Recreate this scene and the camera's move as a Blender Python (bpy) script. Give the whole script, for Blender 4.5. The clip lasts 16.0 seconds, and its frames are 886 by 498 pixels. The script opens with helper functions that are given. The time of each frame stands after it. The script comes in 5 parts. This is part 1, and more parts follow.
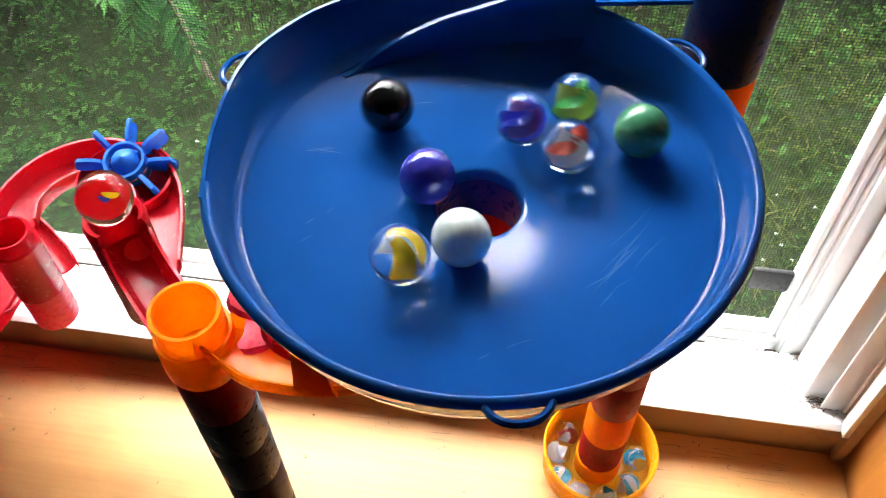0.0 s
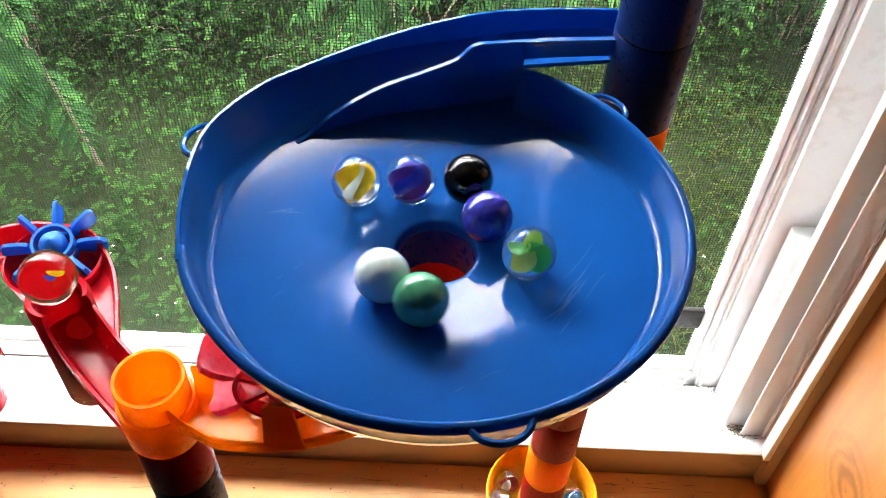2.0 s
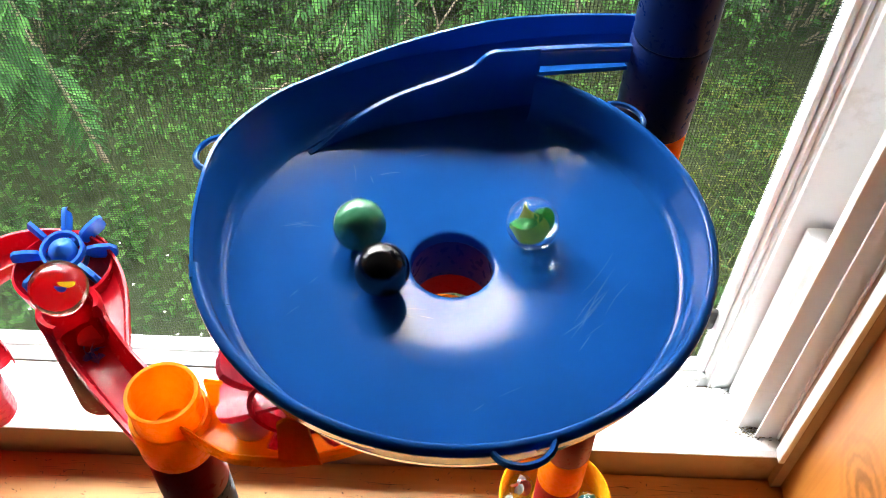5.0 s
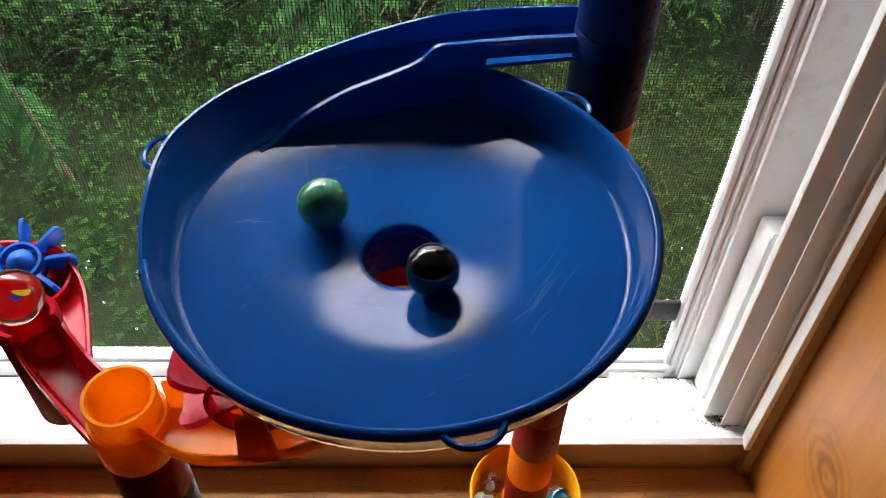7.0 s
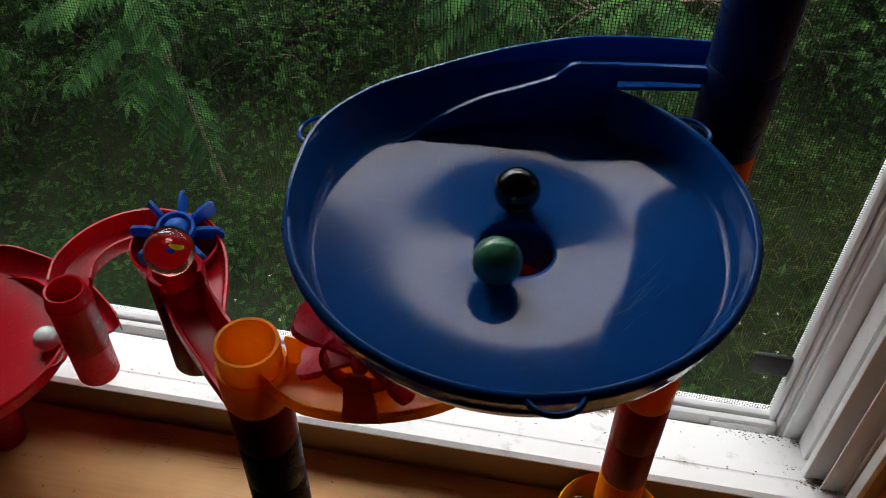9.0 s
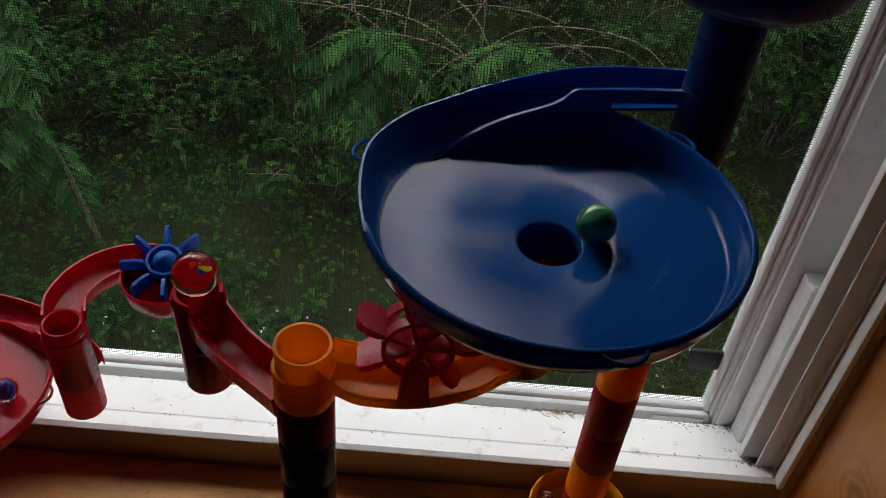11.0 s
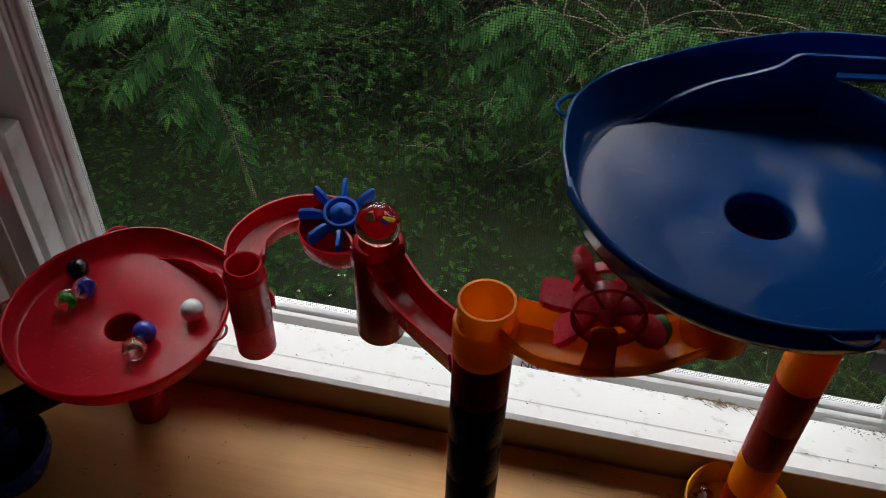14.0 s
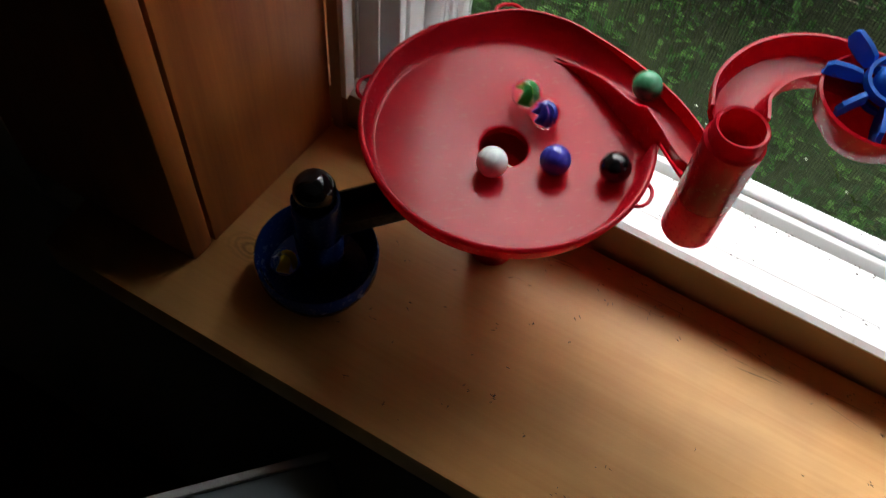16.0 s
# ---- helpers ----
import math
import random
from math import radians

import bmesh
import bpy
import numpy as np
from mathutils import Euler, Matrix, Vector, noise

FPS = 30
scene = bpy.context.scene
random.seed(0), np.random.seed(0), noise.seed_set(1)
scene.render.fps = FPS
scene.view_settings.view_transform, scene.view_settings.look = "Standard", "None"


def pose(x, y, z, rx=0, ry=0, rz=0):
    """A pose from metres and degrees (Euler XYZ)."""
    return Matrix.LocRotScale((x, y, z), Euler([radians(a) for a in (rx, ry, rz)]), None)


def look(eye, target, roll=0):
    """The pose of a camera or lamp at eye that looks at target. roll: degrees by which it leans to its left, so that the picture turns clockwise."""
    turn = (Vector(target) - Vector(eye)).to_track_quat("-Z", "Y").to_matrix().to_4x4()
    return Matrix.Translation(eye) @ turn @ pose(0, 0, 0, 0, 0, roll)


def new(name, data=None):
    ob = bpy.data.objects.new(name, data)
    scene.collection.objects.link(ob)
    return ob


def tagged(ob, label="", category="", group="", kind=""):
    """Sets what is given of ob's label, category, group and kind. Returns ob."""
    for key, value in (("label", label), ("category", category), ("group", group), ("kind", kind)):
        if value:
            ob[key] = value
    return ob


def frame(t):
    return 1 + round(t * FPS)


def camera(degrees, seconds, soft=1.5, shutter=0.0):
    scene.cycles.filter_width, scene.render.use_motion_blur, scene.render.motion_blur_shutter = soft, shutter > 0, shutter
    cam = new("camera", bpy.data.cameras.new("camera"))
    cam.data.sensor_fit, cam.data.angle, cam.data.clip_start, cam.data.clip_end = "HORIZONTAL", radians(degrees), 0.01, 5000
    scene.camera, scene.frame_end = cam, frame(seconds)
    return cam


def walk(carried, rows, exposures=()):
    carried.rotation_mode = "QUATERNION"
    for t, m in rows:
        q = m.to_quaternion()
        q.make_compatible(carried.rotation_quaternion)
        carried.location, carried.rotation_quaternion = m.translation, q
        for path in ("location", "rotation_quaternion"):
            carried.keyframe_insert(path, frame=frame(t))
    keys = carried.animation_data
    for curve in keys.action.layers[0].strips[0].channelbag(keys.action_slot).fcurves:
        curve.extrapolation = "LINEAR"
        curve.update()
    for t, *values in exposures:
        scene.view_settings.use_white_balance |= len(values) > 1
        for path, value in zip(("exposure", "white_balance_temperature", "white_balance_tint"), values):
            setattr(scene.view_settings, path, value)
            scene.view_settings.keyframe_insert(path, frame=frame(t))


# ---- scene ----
cam = camera(53.5, 16.0, soft=1.0, shutter=0.2)
PATH = [
    (0, (0.022, -0.184, 0.591), (-0.185, 1.018, -0.994), -1.0),
    (0.5, (0.021, -0.199, 0.59), (-0.058, 1.107, -0.923), 2.8),
    (1, (0.018, -0.209, 0.602), (-0.04, 1.164, -0.85), 1.8),
    (1.5, (0.014, -0.21, 0.607), (-0.005, 1.171, -0.84), 2.3),
    (2, (0.004, -0.205, 0.601), (0.008, 1.142, -0.877), 2.7),
    (2.5, (-0.002, -0.204, 0.605), (-0.023, 1.162, -0.856), 2.0),
    (3, (-0.001, -0.203, 0.602), (-0.014, 1.152, -0.869), 2.0),
    (3.5, (-0.001, -0.199, 0.602), (-0.007, 1.15, -0.874), 2.1),
    (4, (-0.001, -0.197, 0.603), (-0.027, 1.138, -0.886), 1.3),
    (6.5, (0.006, -0.197, 0.6), (0.045, 1.146, -0.881), 2.4),
    (7, (0.008, -0.203, 0.6), (0.058, 1.147, -0.875), 1.9),
    (7.5, (0.006, -0.188, 0.595), (0.141, 1.096, -0.932), 5.8),
    (8, (0.007, -0.205, 0.604), (0.06, 1.155, -0.862), 3.3),
    (8.5, (0.014, -0.218, 0.602), (-0.102, 1.146, -0.857), 1.0),
    (9, (0.015, -0.234, 0.607), (-0.226, 1.157, -0.809), 0.9),
    (9.2, (-0.008, -0.253, 0.607), (-0.076, 1.211, -0.754), 3.3),
    (11.3, (-0.051, -0.294, 0.628), (0.029, 1.202, -0.697), 6.8),
    (11.5, (-0.043, -0.285, 0.612), (0.111, 1.193, -0.726), 7.7),
    (12, (-0.033, -0.284, 0.613), (0.13, 1.212, -0.705), 6.8),
    (12.2, (-0.035, -0.284, 0.611), (0.113, 1.213, -0.706), 6.7),
    (12.5, (-0.038, -0.285, 0.608), (0.058, 1.219, -0.708), 5.8),
    (13, (-0.075, -0.287, 0.605), (-0.138, 1.198, -0.734), 5.5),
    (13.5, (-0.078, -0.289, 0.608), (-0.19, 1.174, -0.751), 4.8),
    (13.8, (-0.076, -0.298, 0.613), (-0.322, 1.129, -0.766), 2.3),
    (14, (-0.075, -0.296, 0.611), (-0.345, 1.13, -0.764), 2.1),
    (14.5, (-0.086, -0.259, 0.574), (-0.758, 0.902, -0.91), -2.3),
    (15, (-0.108, -0.261, 0.557), (-1.051, 0.618, -0.973), -0.7),
    (15.5, (-0.23, -0.238, 0.544), (-0.978, 0.718, -1.045), 1.7),
    (16, (-0.298, -0.206, 0.497), (-0.711, 0.742, -1.215), 7.3),
]
EXPOSURES = [(0, 3.27), (1, 3.32), (4, 3.47), (6.5, 2.82), (7, 2.37), (7.5, 1.62), (8, 1.52), (8.5, 1.37), (9.2, 0.73), (11.5, 0.55),
             (14, 0.60), (14.5, 0.95), (15, 1.54), (15.5, 1.62), (16, 1.50)]
walk(cam, [(t, look(eye, target, roll)) for t, eye, target, roll in PATH], EXPOSURES)

# ---------------------------------------------------------------- light
world = bpy.data.worlds.new("overcast_sky")
scene.world = world
world.use_nodes = True
wn, wl = world.node_tree.nodes, world.node_tree.links
bg = wn["Background"]
sky = wn.new("ShaderNodeTexSky")
sky.sky_type, sky.sun_disc, sky.sun_elevation, sky.sun_rotation = "NISHITA", False, radians(45), radians(-19)
sky.dust_density = 4.0
clouds = wn.new("ShaderNodeTexNoise")
clouds.inputs["Scale"].default_value, clouds.inputs["Detail"].default_value = 2.6, 6.0
cramp = wn.new("ShaderNodeValToRGB")
cramp.color_ramp.elements[0].position, cramp.color_ramp.elements[1].position = 0.12, 0.50
cmix = wn.new("ShaderNodeMix")
cmix.data_type = "RGBA"
cmix.inputs[7].default_value = (22, 22.8, 23.8, 1)
wl.new(clouds.outputs["Fac"], cramp.inputs["Fac"])
wl.new(cramp.outputs["Color"], cmix.inputs[0])
wl.new(sky.outputs["Color"], cmix.inputs[6])
wl.new(cmix.outputs[2], bg.inputs["Color"])
bg.inputs["Strength"].default_value = 0.15
sun = new("sun", bpy.data.lights.new("sun", "SUN"))
sun.data.energy, sun.data.angle, sun.data.color = 2.6, radians(60), (1.0, 0.97, 0.92)
sun.matrix_world = look((-0.8, 2.25, 2.45), (0, 0, 0))


# ---------------------------------------------------------------- materials
def material(name):
    m = bpy.data.materials.new(name)
    m.use_nodes = True
    return m, m.node_tree.nodes, m.node_tree.links, m.node_tree.nodes["Principled BSDF"]


def plastic(name, color, rough=0.22, clear=0.0, scratches=0.5, spec=0.4):
    """Moulded glossy plastic with fine scratches and a little unevenness of tone."""
    m, n, l, b = material(name)
    b.inputs["Roughness"].default_value = rough
    b.inputs["IOR"].default_value = 1.46
    b.inputs["Specular IOR Level"].default_value = spec
    tc = n.new("ShaderNodeTexCoord")
    no = n.new("ShaderNodeTexNoise")
    no.inputs["Scale"].default_value, no.inputs["Detail"].default_value = 28.0, 3.0
    l.new(tc.outputs["Object"], no.inputs["Vector"])
    ra = n.new("ShaderNodeValToRGB")
    ra.color_ramp.elements[0].position, ra.color_ramp.elements[1].position = 0.3, 0.75
    ra.color_ramp.elements[0].color = (*[c * 0.88 for c in color], 1)
    ra.color_ramp.elements[1].color = (*[min(1, c * 1.08) for c in color], 1)
    l.new(no.outputs["Fac"], ra.inputs["Fac"])
    l.new(ra.outputs["Color"], b.inputs["Base Color"])
    mp = n.new("ShaderNodeMapping")
    mp.inputs["Scale"].default_value = (420, 160, 300)
    mp.inputs["Rotation"].default_value = (0, 0, 0.6)
    l.new(tc.outputs["Object"], mp.inputs["Vector"])
    sc = n.new("ShaderNodeTexNoise")
    sc.inputs["Scale"].default_value, sc.inputs["Detail"].default_value = 1.0, 3.0
    l.new(mp.outputs["Vector"], sc.inputs["Vector"])
    rr = n.new("ShaderNodeMapRange")
    rr.inputs["From Min"].default_value, rr.inputs["From Max"].default_value = 0.35, 0.75
    rr.inputs["To Min"].default_value, rr.inputs["To Max"].default_value = rough * 0.8, rough * (1.2 + scratches)
    l.new(sc.outputs["Fac"], rr.inputs["Value"])
    l.new(rr.outputs["Result"], b.inputs["Roughness"])
    bu = n.new("ShaderNodeBump")
    bu.inputs["Strength"].default_value, bu.inputs["Distance"].default_value = 0.04, 0.0004
    l.new(no.outputs["Fac"], bu.inputs["Height"])
    l.new(bu.outputs["Normal"], b.inputs["Normal"])
    if clear:
        tr, mx = n.new("ShaderNodeBsdfTranslucent"), n.new("ShaderNodeMixShader")
        ga = n.new("ShaderNodeGamma")
        ga.inputs["Gamma"].default_value = 0.8
        l.new(ra.outputs["Color"], ga.inputs["Color"])
        l.new(ga.outputs["Color"], tr.inputs["Color"])
        mx.inputs[0].default_value = clear
        l.new(b.outputs[0], mx.inputs[1])
        l.new(tr.outputs[0], mx.inputs[2])
        l.new(mx.outputs[0], n["Material Output"].inputs["Surface"])
    return m


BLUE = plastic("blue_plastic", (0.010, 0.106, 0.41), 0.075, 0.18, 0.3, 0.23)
# Darker, opaque copy of BLUE: the throat's shade is in its colour.
SHADEBLUE = plastic("shaded_blue_plastic", (0.006, 0.045, 0.22), 0.3, 0, 0.3, 0.15)
NAVY = plastic("navy_plastic", (0.009, 0.030, 0.15), 0.32, 0.1, 0.3, 0.2)
DARKBLUE = plastic("dark_blue_plastic", (0.008, 0.026, 0.13), 0.2, 0.2)
WHEELBLUE = plastic("wheel_blue_plastic", (0.014, 0.14, 0.58), 0.35, 0.3)
RED = plastic("red_plastic", (0.56, 0.010, 0.026), 0.2, 0.42, 0.4, 0.28)
# Brighter red for the chute hole: its light is painted in.
LITRED = plastic("lit_red_plastic", (0.85, 0.05, 0.06), 0.3, 0.3)
WINE = plastic("wine_red_plastic", (0.80, 0.055, 0.11), 0.27, 0.62, 0.5, 0.9)
MAROON = plastic("dark_red_plastic", (0.36, 0.014, 0.012), 0.32, 0.35, 0.3, 0.25)
ORANGE = plastic("orange_plastic", (0.98, 0.335, 0.006), 0.25, 0.52, 0.5, 0.25)
YELLOW = plastic("amber_yellow_plastic", (0.90, 0.42, 0.015), 0.2, 0.4)
SMOKE = plastic("smoke_blue_plastic", (0.022, 0.012, 0.024), 0.32, 0, 0.3, 0.25)
BLACK = plastic("black_glass", (0.005, 0.005, 0.006), 0.02, 0, 0.1, 0.6)
BLACKP = plastic("black_plastic", (0.012, 0.012, 0.013), 0.4)


def wood(name, base, dark, along=0, gloss=0.32, knot=None, stain=0.82):
    """Varnished pine: long grain, soft stains, and a knot where one is given (object space: two in-plane coordinates)."""
    m, n, l, b = material(name)
    tc = n.new("ShaderNodeTexCoord")
    mp = n.new("ShaderNodeMapping")
    s = [22.0, 22.0, 22.0]
    s[along] = 1.6
    mp.inputs["Scale"].default_value = s
    l.new(tc.outputs["Object"], mp.inputs["Vector"])
    g = n.new("ShaderNodeTexNoise")
    g.inputs["Scale"].default_value, g.inputs["Detail"].default_value, g.inputs["Distortion"].default_value = 1.6, 8.0, 0.9
    l.new(mp.outputs["Vector"], g.inputs["Vector"])
    ra = n.new("ShaderNodeValToRGB")
    ra.color_ramp.elements[0].position, ra.color_ramp.elements[1].position = 0.28, 0.72
    ra.color_ramp.elements[0].color, ra.color_ramp.elements[1].color = (*dark, 1), (*base, 1)
    fp = n.new("ShaderNodeMapping")
    fp.inputs["Scale"].default_value = [k * (9 if k > 2 else 4) for k in s]
    l.new(tc.outputs["Object"], fp.inputs["Vector"])
    fg = n.new("ShaderNodeTexNoise")
    fg.inputs["Scale"].default_value, fg.inputs["Detail"].default_value = 2.0, 4.0
    l.new(fp.outputs["Vector"], fg.inputs["Vector"])
    fm = n.new("ShaderNodeMath")
    fm.operation, fm.inputs[1].default_value = "MULTIPLY_ADD", 0.45
    fo = n.new("ShaderNodeMath")
    fo.operation, fo.inputs[1].default_value = "SUBTRACT", 0.225
    l.new(g.outputs["Fac"], fo.inputs[0])
    l.new(fg.outputs["Fac"], fm.inputs[0])
    l.new(fo.outputs[0], fm.inputs[2])
    l.new(fm.outputs[0], ra.inputs["Fac"])
    st = n.new("ShaderNodeTexNoise")
    st.inputs["Scale"].default_value, st.inputs["Detail"].default_value = 7.0, 4.0
    l.new(tc.outputs["Object"], st.inputs["Vector"])
    sr = n.new("ShaderNodeMapRange")
    sr.inputs["From Min"].default_value, sr.inputs["From Max"].default_value = 0.35, 0.7
    sr.inputs["To Min"].default_value, sr.inputs["To Max"].default_value = stain, 1.08
    l.new(st.outputs["Fac"], sr.inputs["Value"])
    mx = n.new("ShaderNodeMix")
    mx.data_type, mx.blend_type = "RGBA", "MULTIPLY"
    mx.inputs[0].default_value = 1.0
    l.new(ra.outputs["Color"], mx.inputs[6])
    l.new(sr.outputs["Result"], mx.inputs[7])
    out = mx.outputs[2]
    if knot:
        kc = n.new("ShaderNodeVectorMath")
        kc.operation, kc.inputs[1].default_value = "SUBTRACT", knot[0]
        l.new(tc.outputs["Object"], kc.inputs[0])
        kp = n.new("ShaderNodeVectorMath")
        kp.operation, kp.inputs[1].default_value = "DIVIDE", knot[1]
        l.new(kc.outputs["Vector"], kp.inputs[0])
        wob = n.new("ShaderNodeTexNoise")
        wob.inputs["Scale"].default_value = 1.5
        l.new(kp.outputs["Vector"], wob.inputs["Vector"])
        add = n.new("ShaderNodeVectorMath")
        add.operation = "MULTIPLY_ADD"
        l.new(wob.outputs["Color"], add.inputs[0])
        add.inputs[1].default_value = (0.7, 0.7, 0.7)
        l.new(kp.outputs["Vector"], add.inputs[2])
        ln = n.new("ShaderNodeVectorMath")
        ln.operation = "LENGTH"
        l.new(add.outputs["Vector"], ln.inputs[0])
        wv = n.new("ShaderNodeMath")
        wv.operation = "SINE"
        ml = n.new("ShaderNodeMath")
        ml.operation = "MULTIPLY"
        ml.inputs[1].default_value = 11.0
        l.new(ln.outputs["Value"], ml.inputs[0])
        l.new(ml.outputs[0], wv.inputs[0])
        fall = n.new("ShaderNodeMapRange")
        fall.inputs["From Min"].default_value, fall.inputs["From Max"].default_value = 0.2, 2.4
        fall.inputs["To Min"].default_value, fall.inputs["To Max"].default_value = 1.0, 0.0
        l.new(ln.outputs["Value"], fall.inputs["Value"])
        wv2 = n.new("ShaderNodeMath")
        wv2.operation, wv2.inputs[1].default_value, wv2.inputs[2].default_value = "MULTIPLY_ADD", 0.36, 0.44
        l.new(wv.outputs[0], wv2.inputs[0])
        f2 = n.new("ShaderNodeMath")
        f2.operation = "MULTIPLY"
        l.new(wv2.outputs[0], f2.inputs[0])
        l.new(fall.outputs["Result"], f2.inputs[1])
        km = n.new("ShaderNodeMix")
        km.data_type = "RGBA"
        km.inputs[7].default_value = (*[c * 0.30 for c in dark], 1)
        l.new(f2.outputs[0], km.inputs[0])
        l.new(out, km.inputs[6])
        out = km.outputs[2]
    l.new(out, b.inputs["Base Color"])
    rr = n.new("ShaderNodeMapRange")
    rr.inputs["To Min"].default_value, rr.inputs["To Max"].default_value = gloss * 0.8, gloss * 1.6
    l.new(st.outputs["Fac"], rr.inputs["Value"])
    l.new(rr.outputs["Result"], b.inputs["Roughness"])
    bu = n.new("ShaderNodeBump")
    bu.inputs["Strength"].default_value, bu.inputs["Distance"].default_value = 0.25, 0.0006
    l.new(g.outputs["Fac"], bu.inputs["Height"])
    l.new(bu.outputs["Normal"], b.inputs["Normal"])
    return m


SHELFWOOD = wood("varnished_pine", (0.75, 0.41, 0.140), (0.65, 0.315, 0.090), 0, 0.42, ((-0.5220, 0.0050, 0), (0.0085, 0.0052, 0.5)), 0.66)
PANELWOOD = wood("orange_pine_panel", (0.50, 0.195, 0.034), (0.40, 0.138, 0.022), 2, 0.36, ((0.256, 0.0606, 0.1226), (0.5, 0.019, 0.016)))
PANELLEFT = wood("brown_pine_panel", (0.52, 0.165, 0.030), (0.34, 0.092, 0.015), 2, 0.40)


def painted(name, color, rough=0.45, dirt=0.35, scale=30.0):
    """White paint or vinyl with specks and smears of dirt."""
    m, n, l, b = material(name)
    tc = n.new("ShaderNodeTexCoord")
    no = n.new("ShaderNodeTexNoise")
    no.inputs["Scale"].default_value, no.inputs["Detail"].default_value, no.inputs["Roughness"].default_value = scale, 9.0, 0.7
    l.new(tc.outputs["Object"], no.inputs["Vector"])
    ra = n.new("ShaderNodeValToRGB")
    ra.color_ramp.elements[0].position, ra.color_ramp.elements[1].position = 0.27, 0.43
    ra.color_ramp.elements[0].color = (*[c * (1 - dirt) * k for c, k in zip(color, (0.9, 0.86, 0.78))], 1)
    ra.color_ramp.elements[1].color = (*color, 1)
    l.new(no.outputs["Fac"], ra.inputs["Fac"])
    l.new(ra.outputs["Color"], b.inputs["Base Color"])
    b.inputs["Roughness"].default_value = rough
    bu = n.new("ShaderNodeBump")
    bu.inputs["Strength"].default_value, bu.inputs["Distance"].default_value = 0.2, 0.0005
    l.new(no.outputs["Fac"], bu.inputs["Height"])
    l.new(bu.outputs["Normal"], b.inputs["Normal"])
    return m


SILLPAINT = painted("white_sill_paint", (0.82, 0.82, 0.81), 0.5, 0.28, 52)
VINYL = painted("white_vinyl", (0.76, 0.77, 0.77), 0.4, 0.2, 16)
APRON = painted("brown_cream_paint", (0.40, 0.285, 0.185), 0.5, 0.3, 12)
WALLPAINT = painted("dark_room_paint", (0.42, 0.38, 0.33), 0.8, 0.2, 3)
CEILPAINT = painted("ceiling_paint", (0.6, 0.58, 0.55), 0.9, 0.1, 3)
FLOORM = wood("room_floor_boards", (0.16, 0.08, 0.03), (0.08, 0.04, 0.018), 1, 0.5)
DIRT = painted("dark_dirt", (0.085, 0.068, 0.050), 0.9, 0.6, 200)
GREYENAMEL = painted("grey_enamel", (0.095, 0.125, 0.130), 0.45, 0.25, 20)
PALEPLASTIC = painted("pale_grey_plastic", (0.42, 0.43, 0.42), 0.45, 0.3, 40)
STRAW = painted("dry_stems", (0.42, 0.33, 0.17), 0.8, 0.4, 60)
TWIG = painted("grey_brown_bark", (0.10, 0.080, 0.052), 0.85, 0.4, 40)
PETAL = painted("white_petals", (0.30, 0.32, 0.26), 0.6, 0.1, 10)


def flat(name, color, rough=0.6):
    m, n, l, b = material(name)
    b.inputs["Base Color"].default_value = (*color, 1)
    b.inputs["Roughness"].default_value = rough
    return m


WIRE = flat("screen_wire", (0.006, 0.007, 0.007), 0.9)
LABEL = flat("label_black", (0.02, 0.02, 0.02), 0.5)
LABELWHITE = flat("label_white", (0.75, 0.75, 0.73), 0.5)


def leafmat(name, a, b2, c):
    """Leaves: hue varies from leaf to leaf, with light passing through."""
    m, n, l, b = material(name)
    ge = n.new("ShaderNodeNewGeometry")
    ra = n.new("ShaderNodeValToRGB")
    ra.color_ramp.elements[0].color, ra.color_ramp.elements[1].color = (*a, 1), (*c, 1)
    e = ra.color_ramp.elements.new(0.55)
    e.color = (*b2, 1)
    l.new(ge.outputs["Random Per Island"], ra.inputs["Fac"])
    l.new(ra.outputs["Color"], b.inputs["Base Color"])
    b.inputs["Roughness"].default_value = 0.6
    b.inputs["Specular IOR Level"].default_value = 0.08
    tr = n.new("ShaderNodeBsdfTranslucent")
    l.new(ra.outputs["Color"], tr.inputs["Color"])
    mx = n.new("ShaderNodeMixShader")
    mx.inputs[0].default_value = 0.22
    l.new(b.outputs[0], mx.inputs[1])
    l.new(tr.outputs[0], mx.inputs[2])
    l.new(mx.outputs[0], n["Material Output"].inputs["Surface"])
    return m


LEAF = leafmat("bush_leaf", (0.004, 0.015, 0.002), (0.012, 0.040, 0.006), (0.029, 0.075, 0.011))
FROND = leafmat("frond_leaf", (0.007, 0.028, 0.006), (0.017, 0.056, 0.012), (0.038, 0.100, 0.022))
HERB = leafmat("herb_leaf", (0.006, 0.022, 0.003), (0.018, 0.054, 0.008), (0.040, 0.090, 0.017))
GRASS = leafmat("dry_grass", (0.032, 0.075, 0.012), (0.072, 0.11, 0.024), (0.16, 0.16, 0.052))


def glass(name, tint=(1, 1, 1)):
    m, n, l, b = material(name)
    b.inputs["Base Color"].default_value = (*tint, 1)
    b.inputs["Roughness"].default_value = 0.0
    b.inputs["IOR"].default_value = 1.45
    b.inputs["Transmission Weight"].default_value = 1.0
    return m


